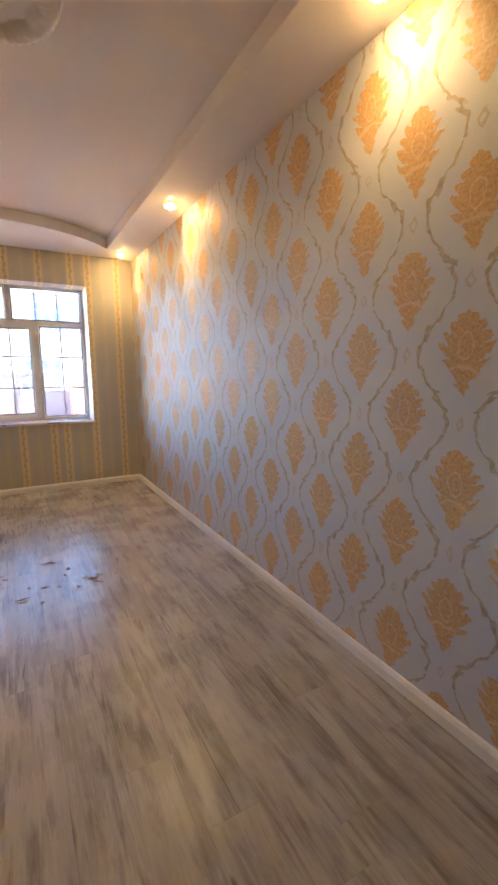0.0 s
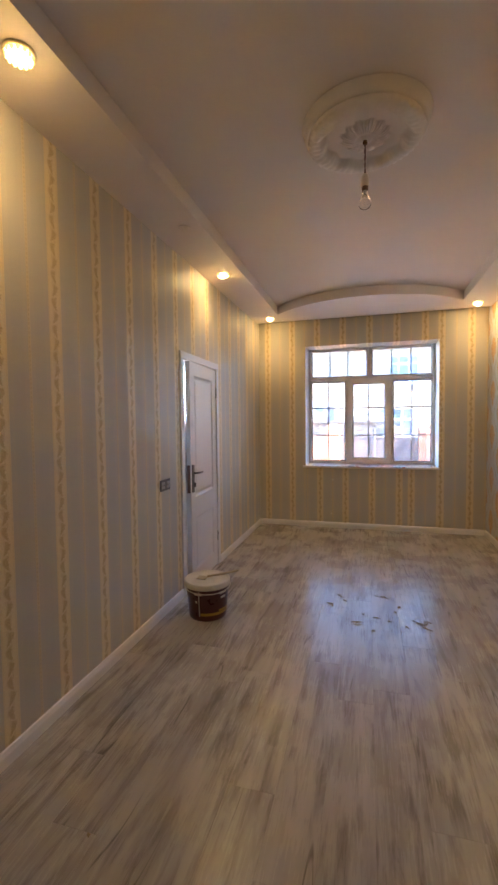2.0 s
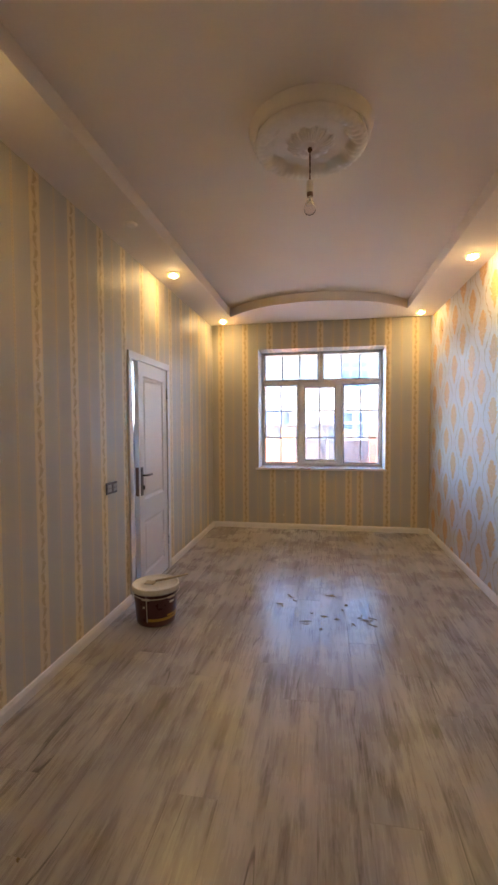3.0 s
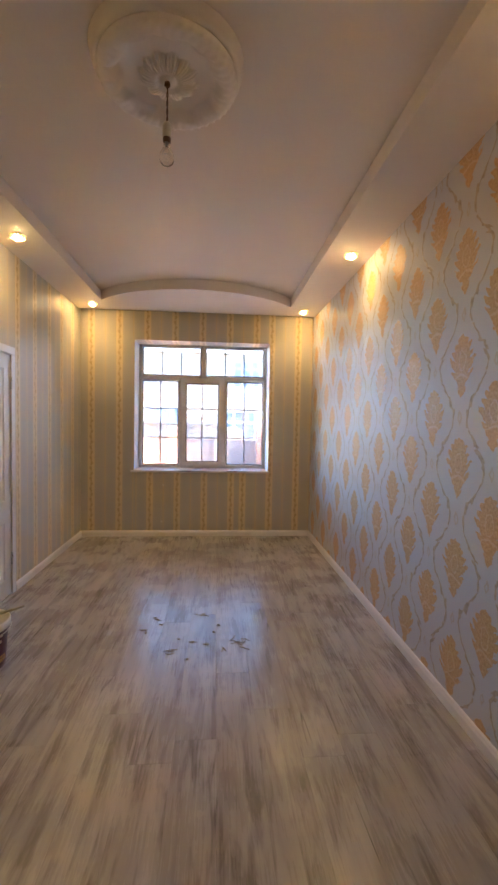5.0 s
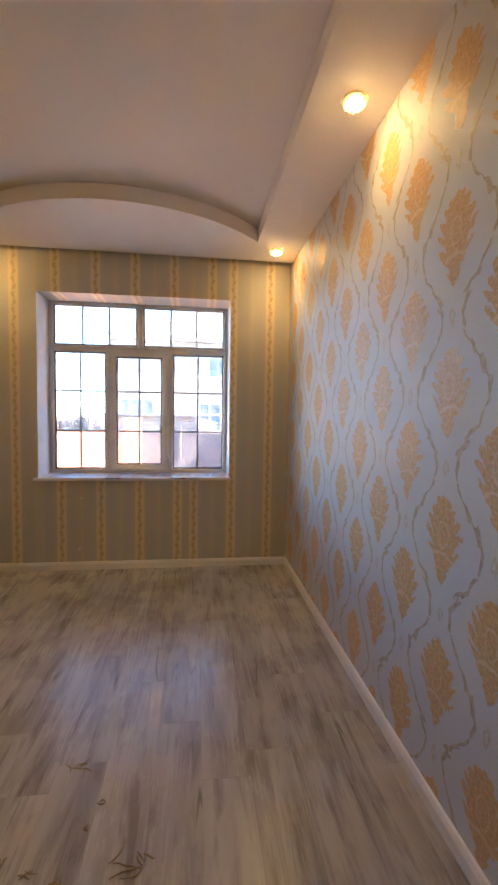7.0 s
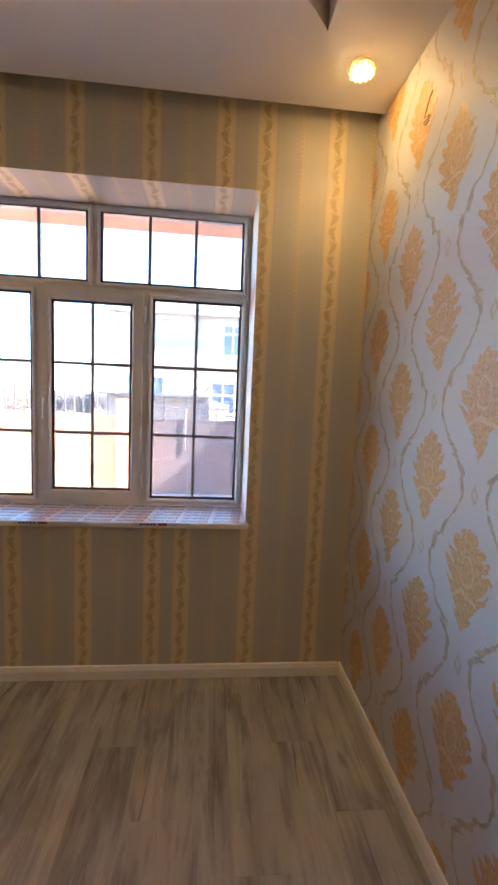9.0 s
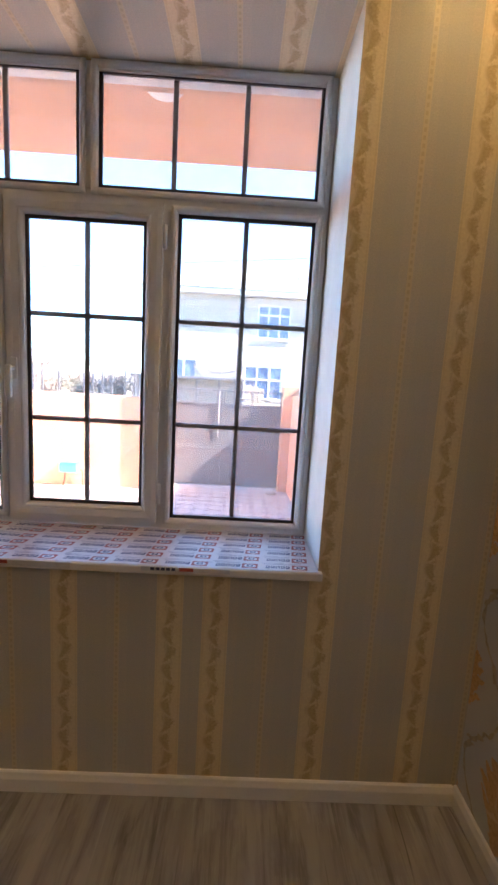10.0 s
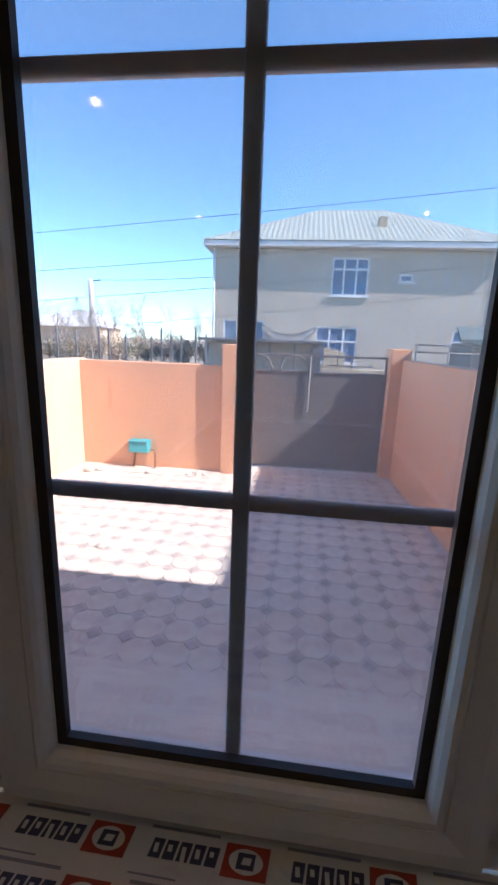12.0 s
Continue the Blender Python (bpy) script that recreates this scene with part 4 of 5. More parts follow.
def scrap(x, y, size, turn):
    bm = bmesh.new()
    for k in range(3):
        a = turn + rng.uniform(-0.7, 0.7)
        pts = []
        px, py = rng.uniform(-0.3, 0.3) * size, rng.uniform(-0.3, 0.3) * size
        for i in range(6):
            pts.append((x + px, y + py, 0.004 + 0.004 * math.sin(i * 0.8 + k)))
            px, py = px + math.cos(a) * size / 6, py + math.sin(a) * size / 6
            a += rng.uniform(-0.5, 0.5)
        tube(bm, pts, [0.0012, 0.0025, 0.003, 0.0028, 0.002, 0.001], 5)
    piece("dry_scrap", bm, TAN, "dry curled tan scrap lying on the floor", "scrap", group="scraps on the floor")


for x, y, s, a in ((0.36, 3.31, 0.12, 0.3), (0.17, 3.71, 0.07, 1.0), (0.28, 3.45, 0.03, 2.0), (-0.16, 3.66, 0.05, 0.4), (0.19, 3.73, 0.05, 0.1), (-0.2, 3.44, 0.04, 1.3), (0.43, 3.26, 0.1, -0.6), (0.1, 3.12, 0.03, 0.2), (-0.88, 1.35, 0.012, 0.0), (-0.24, 3.5, 0.05, 0.8), (-0.12, 3.58, 0.04, 0.2), (0.05, 3.36, 0.04, 1.4), (0.12, 3.32, 0.05, 0.1), (0.22, 3.29, 0.04, 0.7), (0.33, 3.25, 0.05, -0.9), (-0.02, 3.2, 0.08, 0.05), (0.3, 3.55, 0.03, 0.5), (0.47, 3.36, 0.05, -0.4)):
    scrap(x, y, s, a)


# ---- the house outside ----
bm = bmesh.new()
y0, y1 = YOUT - 0.058, YOUT
# the hole from x -3.0 to -1.9 feeds daylight to the unseen hall
for r in ((-5.0, -3.0, GROUND, 3.199), (-1.9, WX0, GROUND, 3.199), (WX1, 4.0, GROUND, 3.199), (-3.0, -1.9, GROUND, 1.45), (-3.0, -1.9, 2.4, 3.199), (WX0, WX1, GROUND, 0.73), (WX0, WX1, WZ1, 3.199)):
    box(bm, r[0], r[1], y0, y1, r[2], r[3])
piece("wall_facade", bm, PEACH, "peach rendered outer wall of the house", "wall", "structure")
bm = boxes((-5.0, 4.0, -1.4, 8.09, 3.2, 3.35))
piece("roof_slab", bm, CONCRETE, "flat concrete roof slab above the rooms", "roof", "structure")
bm = boxes((-5.0, 4.0, YOUT + 0.001, 8.1, 3.0, 3.198), bevel=0.01)
piece("canopy", bm, PEACH, "peach rendered porch canopy over the window", "canopy", "structure")
lamp_out = empty("porch_lamp", (0.17, 7.19, 3.0), "white round porch lamp under the canopy", "porch lamp")
bm = bmesh.new()
lathe(bm, [(0.1, -0.0005), (0.125, -0.002), (0.125, -0.02), (0.118, -0.024)], seg=32)
part("lamp_base", bm, LAMP_WHITE, lamp_out)
bm = bmesh.new()
lathe(bm, [(0.118, -0.0245), (0.112, -0.05), (0.085, -0.075), (0.045, -0.088), (0.002, -0.09)], seg=32)
part("lamp_shade", bm, LAMP_WHITE, lamp_out, "opal dome shade")

# assumed neighbour out of view: throws the courtyard's shadow, pale to bounce light back
bm = boxes((5.0, 9.0, 3.0, 12.0, GROUND, 4.36))
piece("neighbour_building", bm, PALE_PEACH, "unseen plain building that shades the courtyard, pale to bounce light", "building")

# ---- courtyard ----
bm = bmesh.new()
bmesh.ops.create_grid(bm, x_segments=40, y_segments=40, size=900)
for v in bm.verts:
    v.co.z = GROUND - 0.06
piece("ground", bm, EARTH, "dry bare brown earth reaching the horizon", "ground", "structure")
# plain pale strip stands in for the window haze over the nearest pavers
STRIP_END = 8.12
bm = boxes((-3.31, 1.9, YOUT, STRIP_END, GROUND - 0.1, GROUND + 0.01), bevel=0.006)
piece("pavement_apron", bm, CONCRETE, "smooth pale strip along the house wall, standing in for haze over the pavers", "pavement", "structure")
COURT_X0, COURT_X1, COURT_Y1 = -3.31, 1.63, 12.75
bm = boxes((COURT_X0, COURT_X1 + 0.3, STRIP_END, COURT_Y1, GROUND - 0.1, GROUND - 0.006))
court = piece("pavement", bm, MORTAR, "courtyard paved with pink octagon pavers and grey diamonds", "pavement", "structure")


def wall_run(name, x0, x1, y0, y1, top, mat, label):
    bm = boxes((x0, x1, y0, y1, GROUND - 0.1, top), bevel=0.012)
    return piece(name, bm, mat, label, "wall", "structure")


WALL_Y = 12.25
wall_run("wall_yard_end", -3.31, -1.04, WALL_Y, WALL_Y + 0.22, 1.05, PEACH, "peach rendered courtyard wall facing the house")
# the left wall has a paler base colour than the other yard walls
wall_run("wall_yard_left", -3.53, -3.31, YOUT + 0.8, WALL_Y + 0.22, 1.07, PALE_PEACH, "pale peach rendered courtyard side wall")
bm = boxes((-1.04, -0.69, WALL_Y - 0.1, WALL_Y + 0.5, GROUND - 0.1, 1.36), bevel=0.015)
piece("gate_pillar", bm, PEACH, "peach rendered square gate pillar", "pillar", group="gate pillars")
bm = boxes((1.43, 1.72, 12.5, 12.95, GROUND - 0.1, 1.38), bevel=0.015)
piece("gate_pillar", bm, PEACH, "peach rendered square gate pillar", "pillar", group="gate pillars")
bm = bmesh.new()
a, b = Vector((1.6, 12.5, 0)), Vector((1.82, 8.6, 0))
side = Vector((0.2, 0.02, 0))
vs = [bm.verts.new(p + Vector((0, 0, z))) for p in (a, b, b + side, a + side) for z in (GROUND - 0.1, 1.225)]
for q4 in ((0, 2, 3, 1), (2, 4, 5, 3), (4, 6, 7, 5), (6, 0, 1, 7), (1, 3, 5, 7), (0, 6, 4, 2)):
    bm.faces.new([vs[i] for i in q4])
bmesh.ops.bevel(bm, geom=list(bm.edges), offset=0.012, segments=2, affect="EDGES")
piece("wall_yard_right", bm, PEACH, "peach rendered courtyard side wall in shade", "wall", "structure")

# sheet metal gate
gate = empty("yard_gate", (0.3, 12.5, GROUND), "dark grey sheet metal gate with bar and arch top", "gate")
gate.matrix_world = pose(0, 0, 0)
GY = 12.68
for x0, x1 in ((-0.689, 0.329), (0.332, 1.429)):
    bm = boxes((x0, x1, GY, GY + 0.03, GROUND + 0.03, 0.96), bevel=0.004)
    part("gate_panel", bm, GATE_GREY, gate)
    part("gate_rail", boxes((x0, x1, GY - 0.01, GY + 0.03, 1.215, 1.25), bevel=0.004), GATE_GREY, gate)
    part("gate_rail", boxes((x0, x1, GY - 0.012, GY + 0.032, 0.961, 0.995), bevel=0.004), GATE_GREY, gate)
    for xx in (x0 + 0.02, x1 - 0.02, (x0 + x1) / 2):
        part("gate_bar", boxes((xx - 0.012, xx + 0.012, GY - 0.004, GY + 0.02, 0.996, 1.214)), GATE_GREY, gate)
for cx in (-0.55, 0.02):
    bm = bmesh.new()
    tube(bm, [(cx + 0.22 * math.cos(t), GY - 0.01, 0.98 + 0.25 * math.sin(t)) for t in (math.pi * i / 14 for i in range(15))], 0.012, 8)
    part("gate_arch", bm, GATE_GREY, gate)
bm = bmesh.new()
for z in (1.1,):
    tube(bm, [(0.5, GY - 0.005, z), (1.2, GY - 0.005, z)], 0.01, 8)
part("gate_bar", bm, GATE_GREY, gate)
bm = bmesh.new()
tube(bm, [(0.26, GY - 0.03, 1.22), (0.26, GY - 0.03, 0.36), (0.17, GY - 0.03, 0.35)], 0.014, 8)
part("drop_bolt", bm, GATE_GREY, gate, "long steel drop bolt")
bm = bmesh.new()
tube(bm, [(0.71, GY - 0.005, 0.1), (0.71, GY - 0.05, 0.12), (0.71, GY - 0.05, 0.29), (0.71, GY - 0.005, 0.31)], 0.012, 8)
tube(bm, [(0.71, GY - 0.02, 0.29), (0.77, GY - 0.04, 0.28)], 0.01, 8)
part("gate_handle", bm, RUST, gate, "rusty pull handle")

# turquoise box with its pipe
meter = empty("meter_box", (-2.32, 12.0, -0.4), "turquoise metal box with a pipe at the foot of the wall", "meter box")
meter.matrix_world = pose(0, 0, 0)
part("box_body", boxes((-2.48, -2.18, WALL_Y - 0.17, WALL_Y - 0.002, -0.34, -0.17), bevel=0.008), TURQUOISE, meter)
part("box_lid", boxes((-2.49, -2.17, WALL_Y - 0.185, WALL_Y - 0.001, -0.169, -0.155), bevel=0.004), TURQUOISE, meter)
bm = bmesh.new()
tube(bm, [(-2.15, WALL_Y - 0.06, -0.3), (-2.1, WALL_Y - 0.06, -0.32), (-2.1, WALL_Y - 0.06, GROUND - 0.02)], 0.018, 8)
part("pipe", bm, RUST, meter)
bm = bmesh.new()
tube(bm, [(-2.4, WALL_Y - 0.08, -0.33), (-2.45, WALL_Y - 0.08, GROUND - 0.02)], 0.018, 8)
part("pipe", bm, RUST, meter)


def stone(x, y, s, mat=None):
    bm = bmesh.new()
    bmesh.ops.create_icosphere(bm, subdivisions=2, radius=s)
    for v in bm.verts:
        d = noise.noise(v.co * 9 + Vector((x * 7, y * 3, 0)))
        v.co *= 1 + 0.35 * d
        v.co.z = max(v.co.z * 0.6, -s * 0.3)
        v.co += Vector((x, y, GROUND + s * 0.3 - 0.004))
    piece("stone", bm, mat or ROCK, "pale broken stone lying on the paving", "stone", group="stones in the courtyard")


for x, y, s in ((-3.0, 11.8, 0.09), (-2.88, 11.87, 0.07), (-3.08, 11.9, 0.06), (1.3, 12.28, 0.09), (-1.5, 11.97, 0.05), (-1.35, 11.97, 0.05), (-1.25, 11.99, 0.04), (-2.1, 11.9, 0.05), (-1.72, 9.55, 0.05)):
    stone(x, y, s)

# ---- across the street ----
rnd = random.Random(3)
fence = empty("street_fence", (-4, 16, GROUND), "row of dark metal fence posts with thin wire", "fence")
fence.matrix_world = pose(0, 0, 0)
for x in (-6.4, -5.9, -5.4, -4.8, -4.56, -4.13, -3.49, -3.24, -3.0, -2.75, -2.4, -2.15):
    h = 1.56 + rnd.uniform(-0.12, 0.12)
    bm = boxes((x - 0.018, x + 0.018, 15.98, 16.02, GROUND - 0.1, h))
    part("post", bm, GATE_GREY, fence)
bm = bmesh.new()
for z in (0.5, 0.85, 1.15):
    tube(bm, [(-6.6, 16, z), (-2.0, 16, z)], 0.006, 5)
part("wire", bm, CABLE, fence)


def house():
    """Two-storey grey block house with a hipped green roof."""
    hy, hx0, hx1, hz = 30.0, -5.1, 9.9, 6.0
    top = empty("neighbour_house", ((hx0 + hx1) / 2, hy, GROUND), "two-storey grey block house with green hipped metal roof", "house")
    top.matrix_world = pose(0.24, 0, 0.2)
    holes = [(1.13, 3.05, 3.72, 5.62), (4.6, 5.3, 4.45, 4.85), (0.5, 2.75, 0.2, 2.13), (-4.6, -2.3, 1.0, 2.35), (7.6, 8.6, 0.6, 2.1)]
    bm = bmesh.new()
    xs = sorted({hx0, hx1, *[h[0] for h in holes], *[h[1] for h in holes]})
    zs = sorted({GROUND - 0.5, hz, *[h[2] for h in holes], *[h[3] for h in holes]})
    for x0, x1 in zip(xs, xs[1:]):
        for z0, z1 in zip(zs, zs[1:]):
            cx, cz = (x0 + x1) / 2, (z0 + z1) / 2
            if not any(h[0] < cx < h[1] and h[2] < cz < h[3] for h in holes):
                box(bm, x0, x1, hy, hy + 0.4, z0, z1)
    box(bm, hx0, hx0 + 0.4, hy + 0.4, hy + 11, GROUND - 0.5, hz)
    box(bm, hx1 - 0.4, hx1, hy + 0.4, hy + 11, GROUND - 0.5, hz)
    part("house_wall", bm, BLOCK, top)
    part("ground_strip", boxes((hx0 + 0.4, hx1 - 0.4, hy + 3, hy + 3.1, GROUND, hz)), BLOCK, top)
    # eaves and roof
    e = 0.55
    part("fascia", boxes((hx0 - e, hx1 + e, hy - e, hy + 11.5, hz + 0.02, hz + 0.3), bevel=0.03), TRIM_WHITE, top, "white boarded eaves")
    bm = bmesh.new()
    z0, z1 = hz + 0.3, hz + 3.36
    r0, r1 = (0.35, hy + 5.5), (4.4, hy + 5.5)
    A, B = (hx0 - e - 0.05, hy - e - 0.05), (hx1 + e + 0.05, hy - e - 0.05)
    C, D = (hx1 + e + 0.05, hy + 11.55), (hx0 - e - 0.05, hy + 11.55)

    def slope(p0, p1, q0, q1, n):
        """One roof plane with ribs running straight up it, from the eave p0-p1 to the ridge q0-q1."""
        p0, p1, q0, q1 = (Vector((*p, 0)) for p in (p0, p1, q0, q1))
        run = (p1 - p0).normalized()
        long, a, b = (p1 - p0).length, (q0 - p0).dot(run), (q1 - p0).dot(run)
        rise = (q0 - p0) - run * a
        cols = []
        for i in range(n * 2 + 1):
            s = long * i / (n * 2)
            t = min(1.0, s / a if a > 0 else 1.0, (long - s) / (long - b))
            lift = 0.03 if i % 2 else 0.0
            lo, hi = p0 + run * s, p0 + run * s + rise * t
            cols.append((bm.verts.new((lo.x, lo.y, z0 + lift)), bm.verts.new((hi.x, hi.y, z0 + (z1 - z0) * t + lift))))
        for c, d in zip(cols, cols[1:]):
            bm.faces.new((c[0], d[0], d[1], c[1]))

    slope(A, B, r0, r1, 60)
    slope(B, C, r1, r1, 30)
    slope(C, D, r1, r0, 60)
    slope(D, A, r0, r0, 30)
    bmesh.ops.remove_doubles(bm, verts=bm.verts, dist=0.001)
    roof = part("roof", bm, ROOF_GREEN, top, "grey-green corrugated metal roof")
    part("chimney", boxes((3.55, 4.0, hy + 1.8, hy + 2.25, hz + 1.05, hz + 2.05), bevel=0.02), STONE, roof)
    part("roof_hatch", boxes((2.3, 3.2, hy + 1.2, hy + 2.2, hz + 0.85, hz + 1.2)), GATE_GREY, roof)

    def far_window(x0, x1, z0, z1, cols, split):
        w = part("house_window", boxes((x0, x1, hy + 0.1, hy + 0.13, z0, z1)), SHADE_GLASS, top)
        bm = bmesh.new()
        t = 0.09
        box(bm, x0, x0 + t, hy + 0.03, hy + 0.12, z0, z1)
        box(bm, x1 - t, x1, hy + 0.03, hy + 0.12, z0, z1)
        box(bm, x0 + t, x1 - t, hy + 0.03, hy + 0.12, z0, z0 + t)
        box(bm, x0 + t, x1 - t, hy + 0.03, hy + 0.12, z1 - t, z1)
        for i in range(1, cols):
            x = x0 + (x1 - x0) * i / cols
            box(bm, x - 0.05, x + 0.05, hy + 0.035, hy + 0.12, z0 + t, z1 - t)
        if split:
            z = z0 + (z1 - z0) * split
            box(bm, x0 + t, x1 - t, hy + 0.032, hy + 0.12, z - 0.05, z + 0.05)
        part("window_frame", bm, TRIM_WHITE, w)
        part("sill", boxes((x0 - 0.08, x1 + 0.08, hy - 0.1, hy + 0.03, z0 - 0.08, z0)), TRIM_WHITE, w)

    far_window(1.13, 3.05, 3.72, 5.62, 3, 0.7)
    far_window(4.6, 5.3, 4.45, 4.85, 1, 0)
    far_window(0.5, 2.75, 0.2, 2.13, 3, 0.6)
    far_window(-4.6, -2.3, 1.0, 2.35, 3, 0)
    far_window(7.6, 8.6, 0.6, 2.1, 2, 0.6)
    bm = bmesh.new()
    tube(bm, [(hx0 - 0.06, hy - 0.08, hz + 0.1), (hx0 - 0.06, hy - 0.08, GROUND)], 0.06, 8)
    part("downpipe", bm, TRIM_WHITE, top)
    bm = bmesh.new()
    tube(bm, [(hx1 - 0.3, hy - 0.08, hz + 0.1), (hx1 - 0.3, hy - 0.08, GROUND)], 0.06, 8)
    part("downpipe", bm, TRIM_WHITE, top)


house()

# lean-to, block wall and shed in front of the house
leanto = empty("lean_to", (-0.5, 20, GROUND), "grey metal lean-to with arched bars across the street", "lean-to")
leanto.matrix_world = pose(0, 0, 0)
part("back_panel", boxes((-3.2, 0.66, 20.4, 20.5, GROUND - 0.1, 1.398)), BLOCK, leanto)
part("side_panel", boxes((0.4, 0.7, 20.0, 20.4, GROUND - 0.1, 1.398)), GATE_GREY, leanto)
part("roof_sheet", boxes((-3.3, 0.75, 19.8, 20.7, 1.4, 1.5), bevel=0.02), GATE_GREY, leanto)
for x in (-3.0, -1.9, -0.95, -0.15):
    part("post", boxes((x - 0.04, x + 0.04, 19.9, 19.98, GROUND - 0.1, 1.398)), GATE_GREY, leanto)
bm = boxes((0.72, 2.9, 19.9, 20.2, GROUND - 0.1, 0.66), bevel=0.03)
for i in range(3):
    box(bm, 0.78 + i * 0.23, 1.0 + i * 0.23, 19.92, 20.18, 0.662, 1.3 - 0.06 * i, bevel=0.02)
piece("stone_wall", bm, STONE, "low wall of rough tan stone blocks", "wall")
shed = empty("shed", (7.5, 22, GROUND), "low grey shed with a sagging slate roof", "shed")
shed.matrix_world = pose(0, 0, 0)
part("shed_wall", boxes((6.1, 9.4, 22.3, 24.5, GROUND - 0.1, 1.62)), FADED, shed)
bm = bmesh.new()
vs = [bm.verts.new(p) for p in ((5.5, 21.7, 1.6), (10.0, 21.7, 1.8), (10.0, 25, 2.25), (6.4, 25, 2.2), (5.5, 21.7, 1.72), (10.0, 21.7, 1.92), (10.0, 25, 2.37), (6.4, 25, 2.32))]
for q4 in ((0, 3, 2, 1), (4, 5, 6, 7), (0, 1, 5, 4), (1, 2, 6, 5), (2, 3, 7, 6), (3, 0, 4, 7)):
    bm.faces.new([vs[i] for i in q4])
part("shed_roof", bm, SLATE, shed, "dark weathered slate roof")
bm = bmesh.new()
for z in (1.25, 1.5):
    tube(bm, [(4.0, 21.8, z), (6.2, 21.8, z)], 0.03, 6)
for x in (4.1, 5.2):
    tube(bm, [(x, 21.8, GROUND - 0.05), (x, 21.8, 1.5)], 0.03, 6)
piece("street_rail", bm, GATE_GREY, "grey pipe railing by the shed", "railing")
far = empty("red_roof_house", (17, 42, GROUND), "far house with a red metal roof", "house")
far.matrix_world = pose(0, 0, 0)
part("house_wall", boxes((14.6, 22, 40, 48, GROUND - 0.1, 3.2)), PALE_PEACH, far)
bm = bmesh.new()
vs = [bm.verts.new(p) for p in ((14.2, 39.5, 3.1), (22.4, 39.5, 3.1), (22.4, 48.5, 3.1), (14.2, 48.5, 3.1), (16.5, 44, 5.2), (20, 44, 5.2))]
for q4 in ((0, 1, 5, 4), (1, 2, 5), (2, 3, 4, 5), (3, 0, 4), (0, 3, 2, 1)):
    bm.faces.new([vs[i] for i in q4])
part("roof", bm, ROOF_RED, far)
hut = empty("far_hut", (-27, 48, GROUND), "small pale far house behind bare trees", "house")
hut.matrix_world = pose(0, 0, 0)
part("house_wall", boxes((-30, -22.5, 52, 58, GROUND - 0.1, 2.4)), PALE_PEACH, hut)
bm = bmesh.new()
vs = [bm.verts.new(p) for p in ((-30.4, 51.5, 2.3), (-22.1, 51.5, 2.3), (-22.1, 58.5, 2.3), (-30.4, 58.5, 2.3), (-28, 55, 4.2), (-24.5, 55, 4.2))]
for q4 in ((0, 1, 5, 4), (1, 2, 5), (2, 3, 4, 5), (3, 0, 4), (0, 3, 2, 1)):
    bm.faces.new([vs[i] for i in q4])
part("roof", bm, TRIM_WHITE, hut)

# white sheet sagging along the front of the neighbour house
bm = bmesh.new()
rows_ = []
for k in range(4):
    rows_.append([bm.verts.new((-2.2 + 2.95 * i / 20, 29.96 - 0.05 * math.sin(i * 1.9 + k), 2.36 - 0.1 * k - (0.5 + 0.1 * k) * 4 * (i / 20) * (1 - i / 20) + 0.02 * math.sin(i * 2.3))) for i in range(21)])
for p, q in zip(rows_, rows_[1:]):
    for i in range(20):
        bm.faces.new((p[i], p[i + 1], q[i + 1], q[i])).smooth = True
bmesh.ops.solidify(bm, geom=bm.faces[:], thickness=0.01)
piece("sheet", bm, TRIM_WHITE, "white cloth sheet sagging along the house front", "sheet")


def shrub(x, y, h, w, seed, mat):
    """A bushy clump: a few stems with many small leaves in uneven tufts."""
    r = random.Random(seed)
    top = empty("shrub", (x, y, GROUND), "dry olive brown shrub behind the fence", "shrub", "shrubs beyond the fence")
    stems, leaves = bmesh.new(), bmesh.new()
    for k in range(7):
        tip = Vector((r.uniform(-w, w) * 0.7, r.uniform(-w, w) * 0.5, h * r.uniform(0.6, 1.0)))
        tube(stems, [(0, 0, -0.1), tip * 0.5 + Vector((r.uniform(-0.1, 0.1), 0, 0.1)), tip], [0.03, 0.02, 0.006], 5)
        for t in range(90):
            c = tip * r.uniform(0.35, 1.0) + Vector((r.gauss(0, w * 0.22), r.gauss(0, w * 0.2), r.gauss(0, h * 0.1)))
            c.z = max(c.z, 0.05)
            u = Vector((r.uniform(-1, 1), r.uniform(-1, 1), r.uniform(-0.4, 1))).normalized() * r.uniform(0.05, 0.13)
            v = u.orthogonal().normalized() * u.length * 0.55
            vs = [leaves.verts.new(c + d) for d in (-u, v, u, -v)]
            leaves.faces.new(vs)
    part("stems", stems, BARK, top)
    part("foliage", leaves, mat, top, "small dry leaves and twigs")


rs = random.Random(41)
for i in range(22):
    shrub(-25 + i * 0.82 + rs.uniform(-0.3, 0.3), rs.uniform(33, 42), rs.uniform(1.5, 2.5), rs.uniform(1.0, 1.6), 100 + i, (DRY_LEAF, OLIVE_LEAF)[i % 3 == 1])

# utility pole and overhead cables
pole = empty("utility_pole", (-19.6, 45, GROUND), "tall grey utility pole with a short arm", "utility pole")
pole.matrix_world = pose(0, 0, 0)
bm = bmesh.new()
tube(bm, [(-19.6, 45, GROUND - 0.1), (-19.6, 45, 6.4)], [0.3, 0.23], 12)
part("pole", bm, POLE_GREY, pole)
bm = bmesh.new()
tube(bm, [(-19.9, 45, 6.25), (-18.6, 45, 6.35)], 0.06, 8)
part("arm", bm, CABLE, pole)


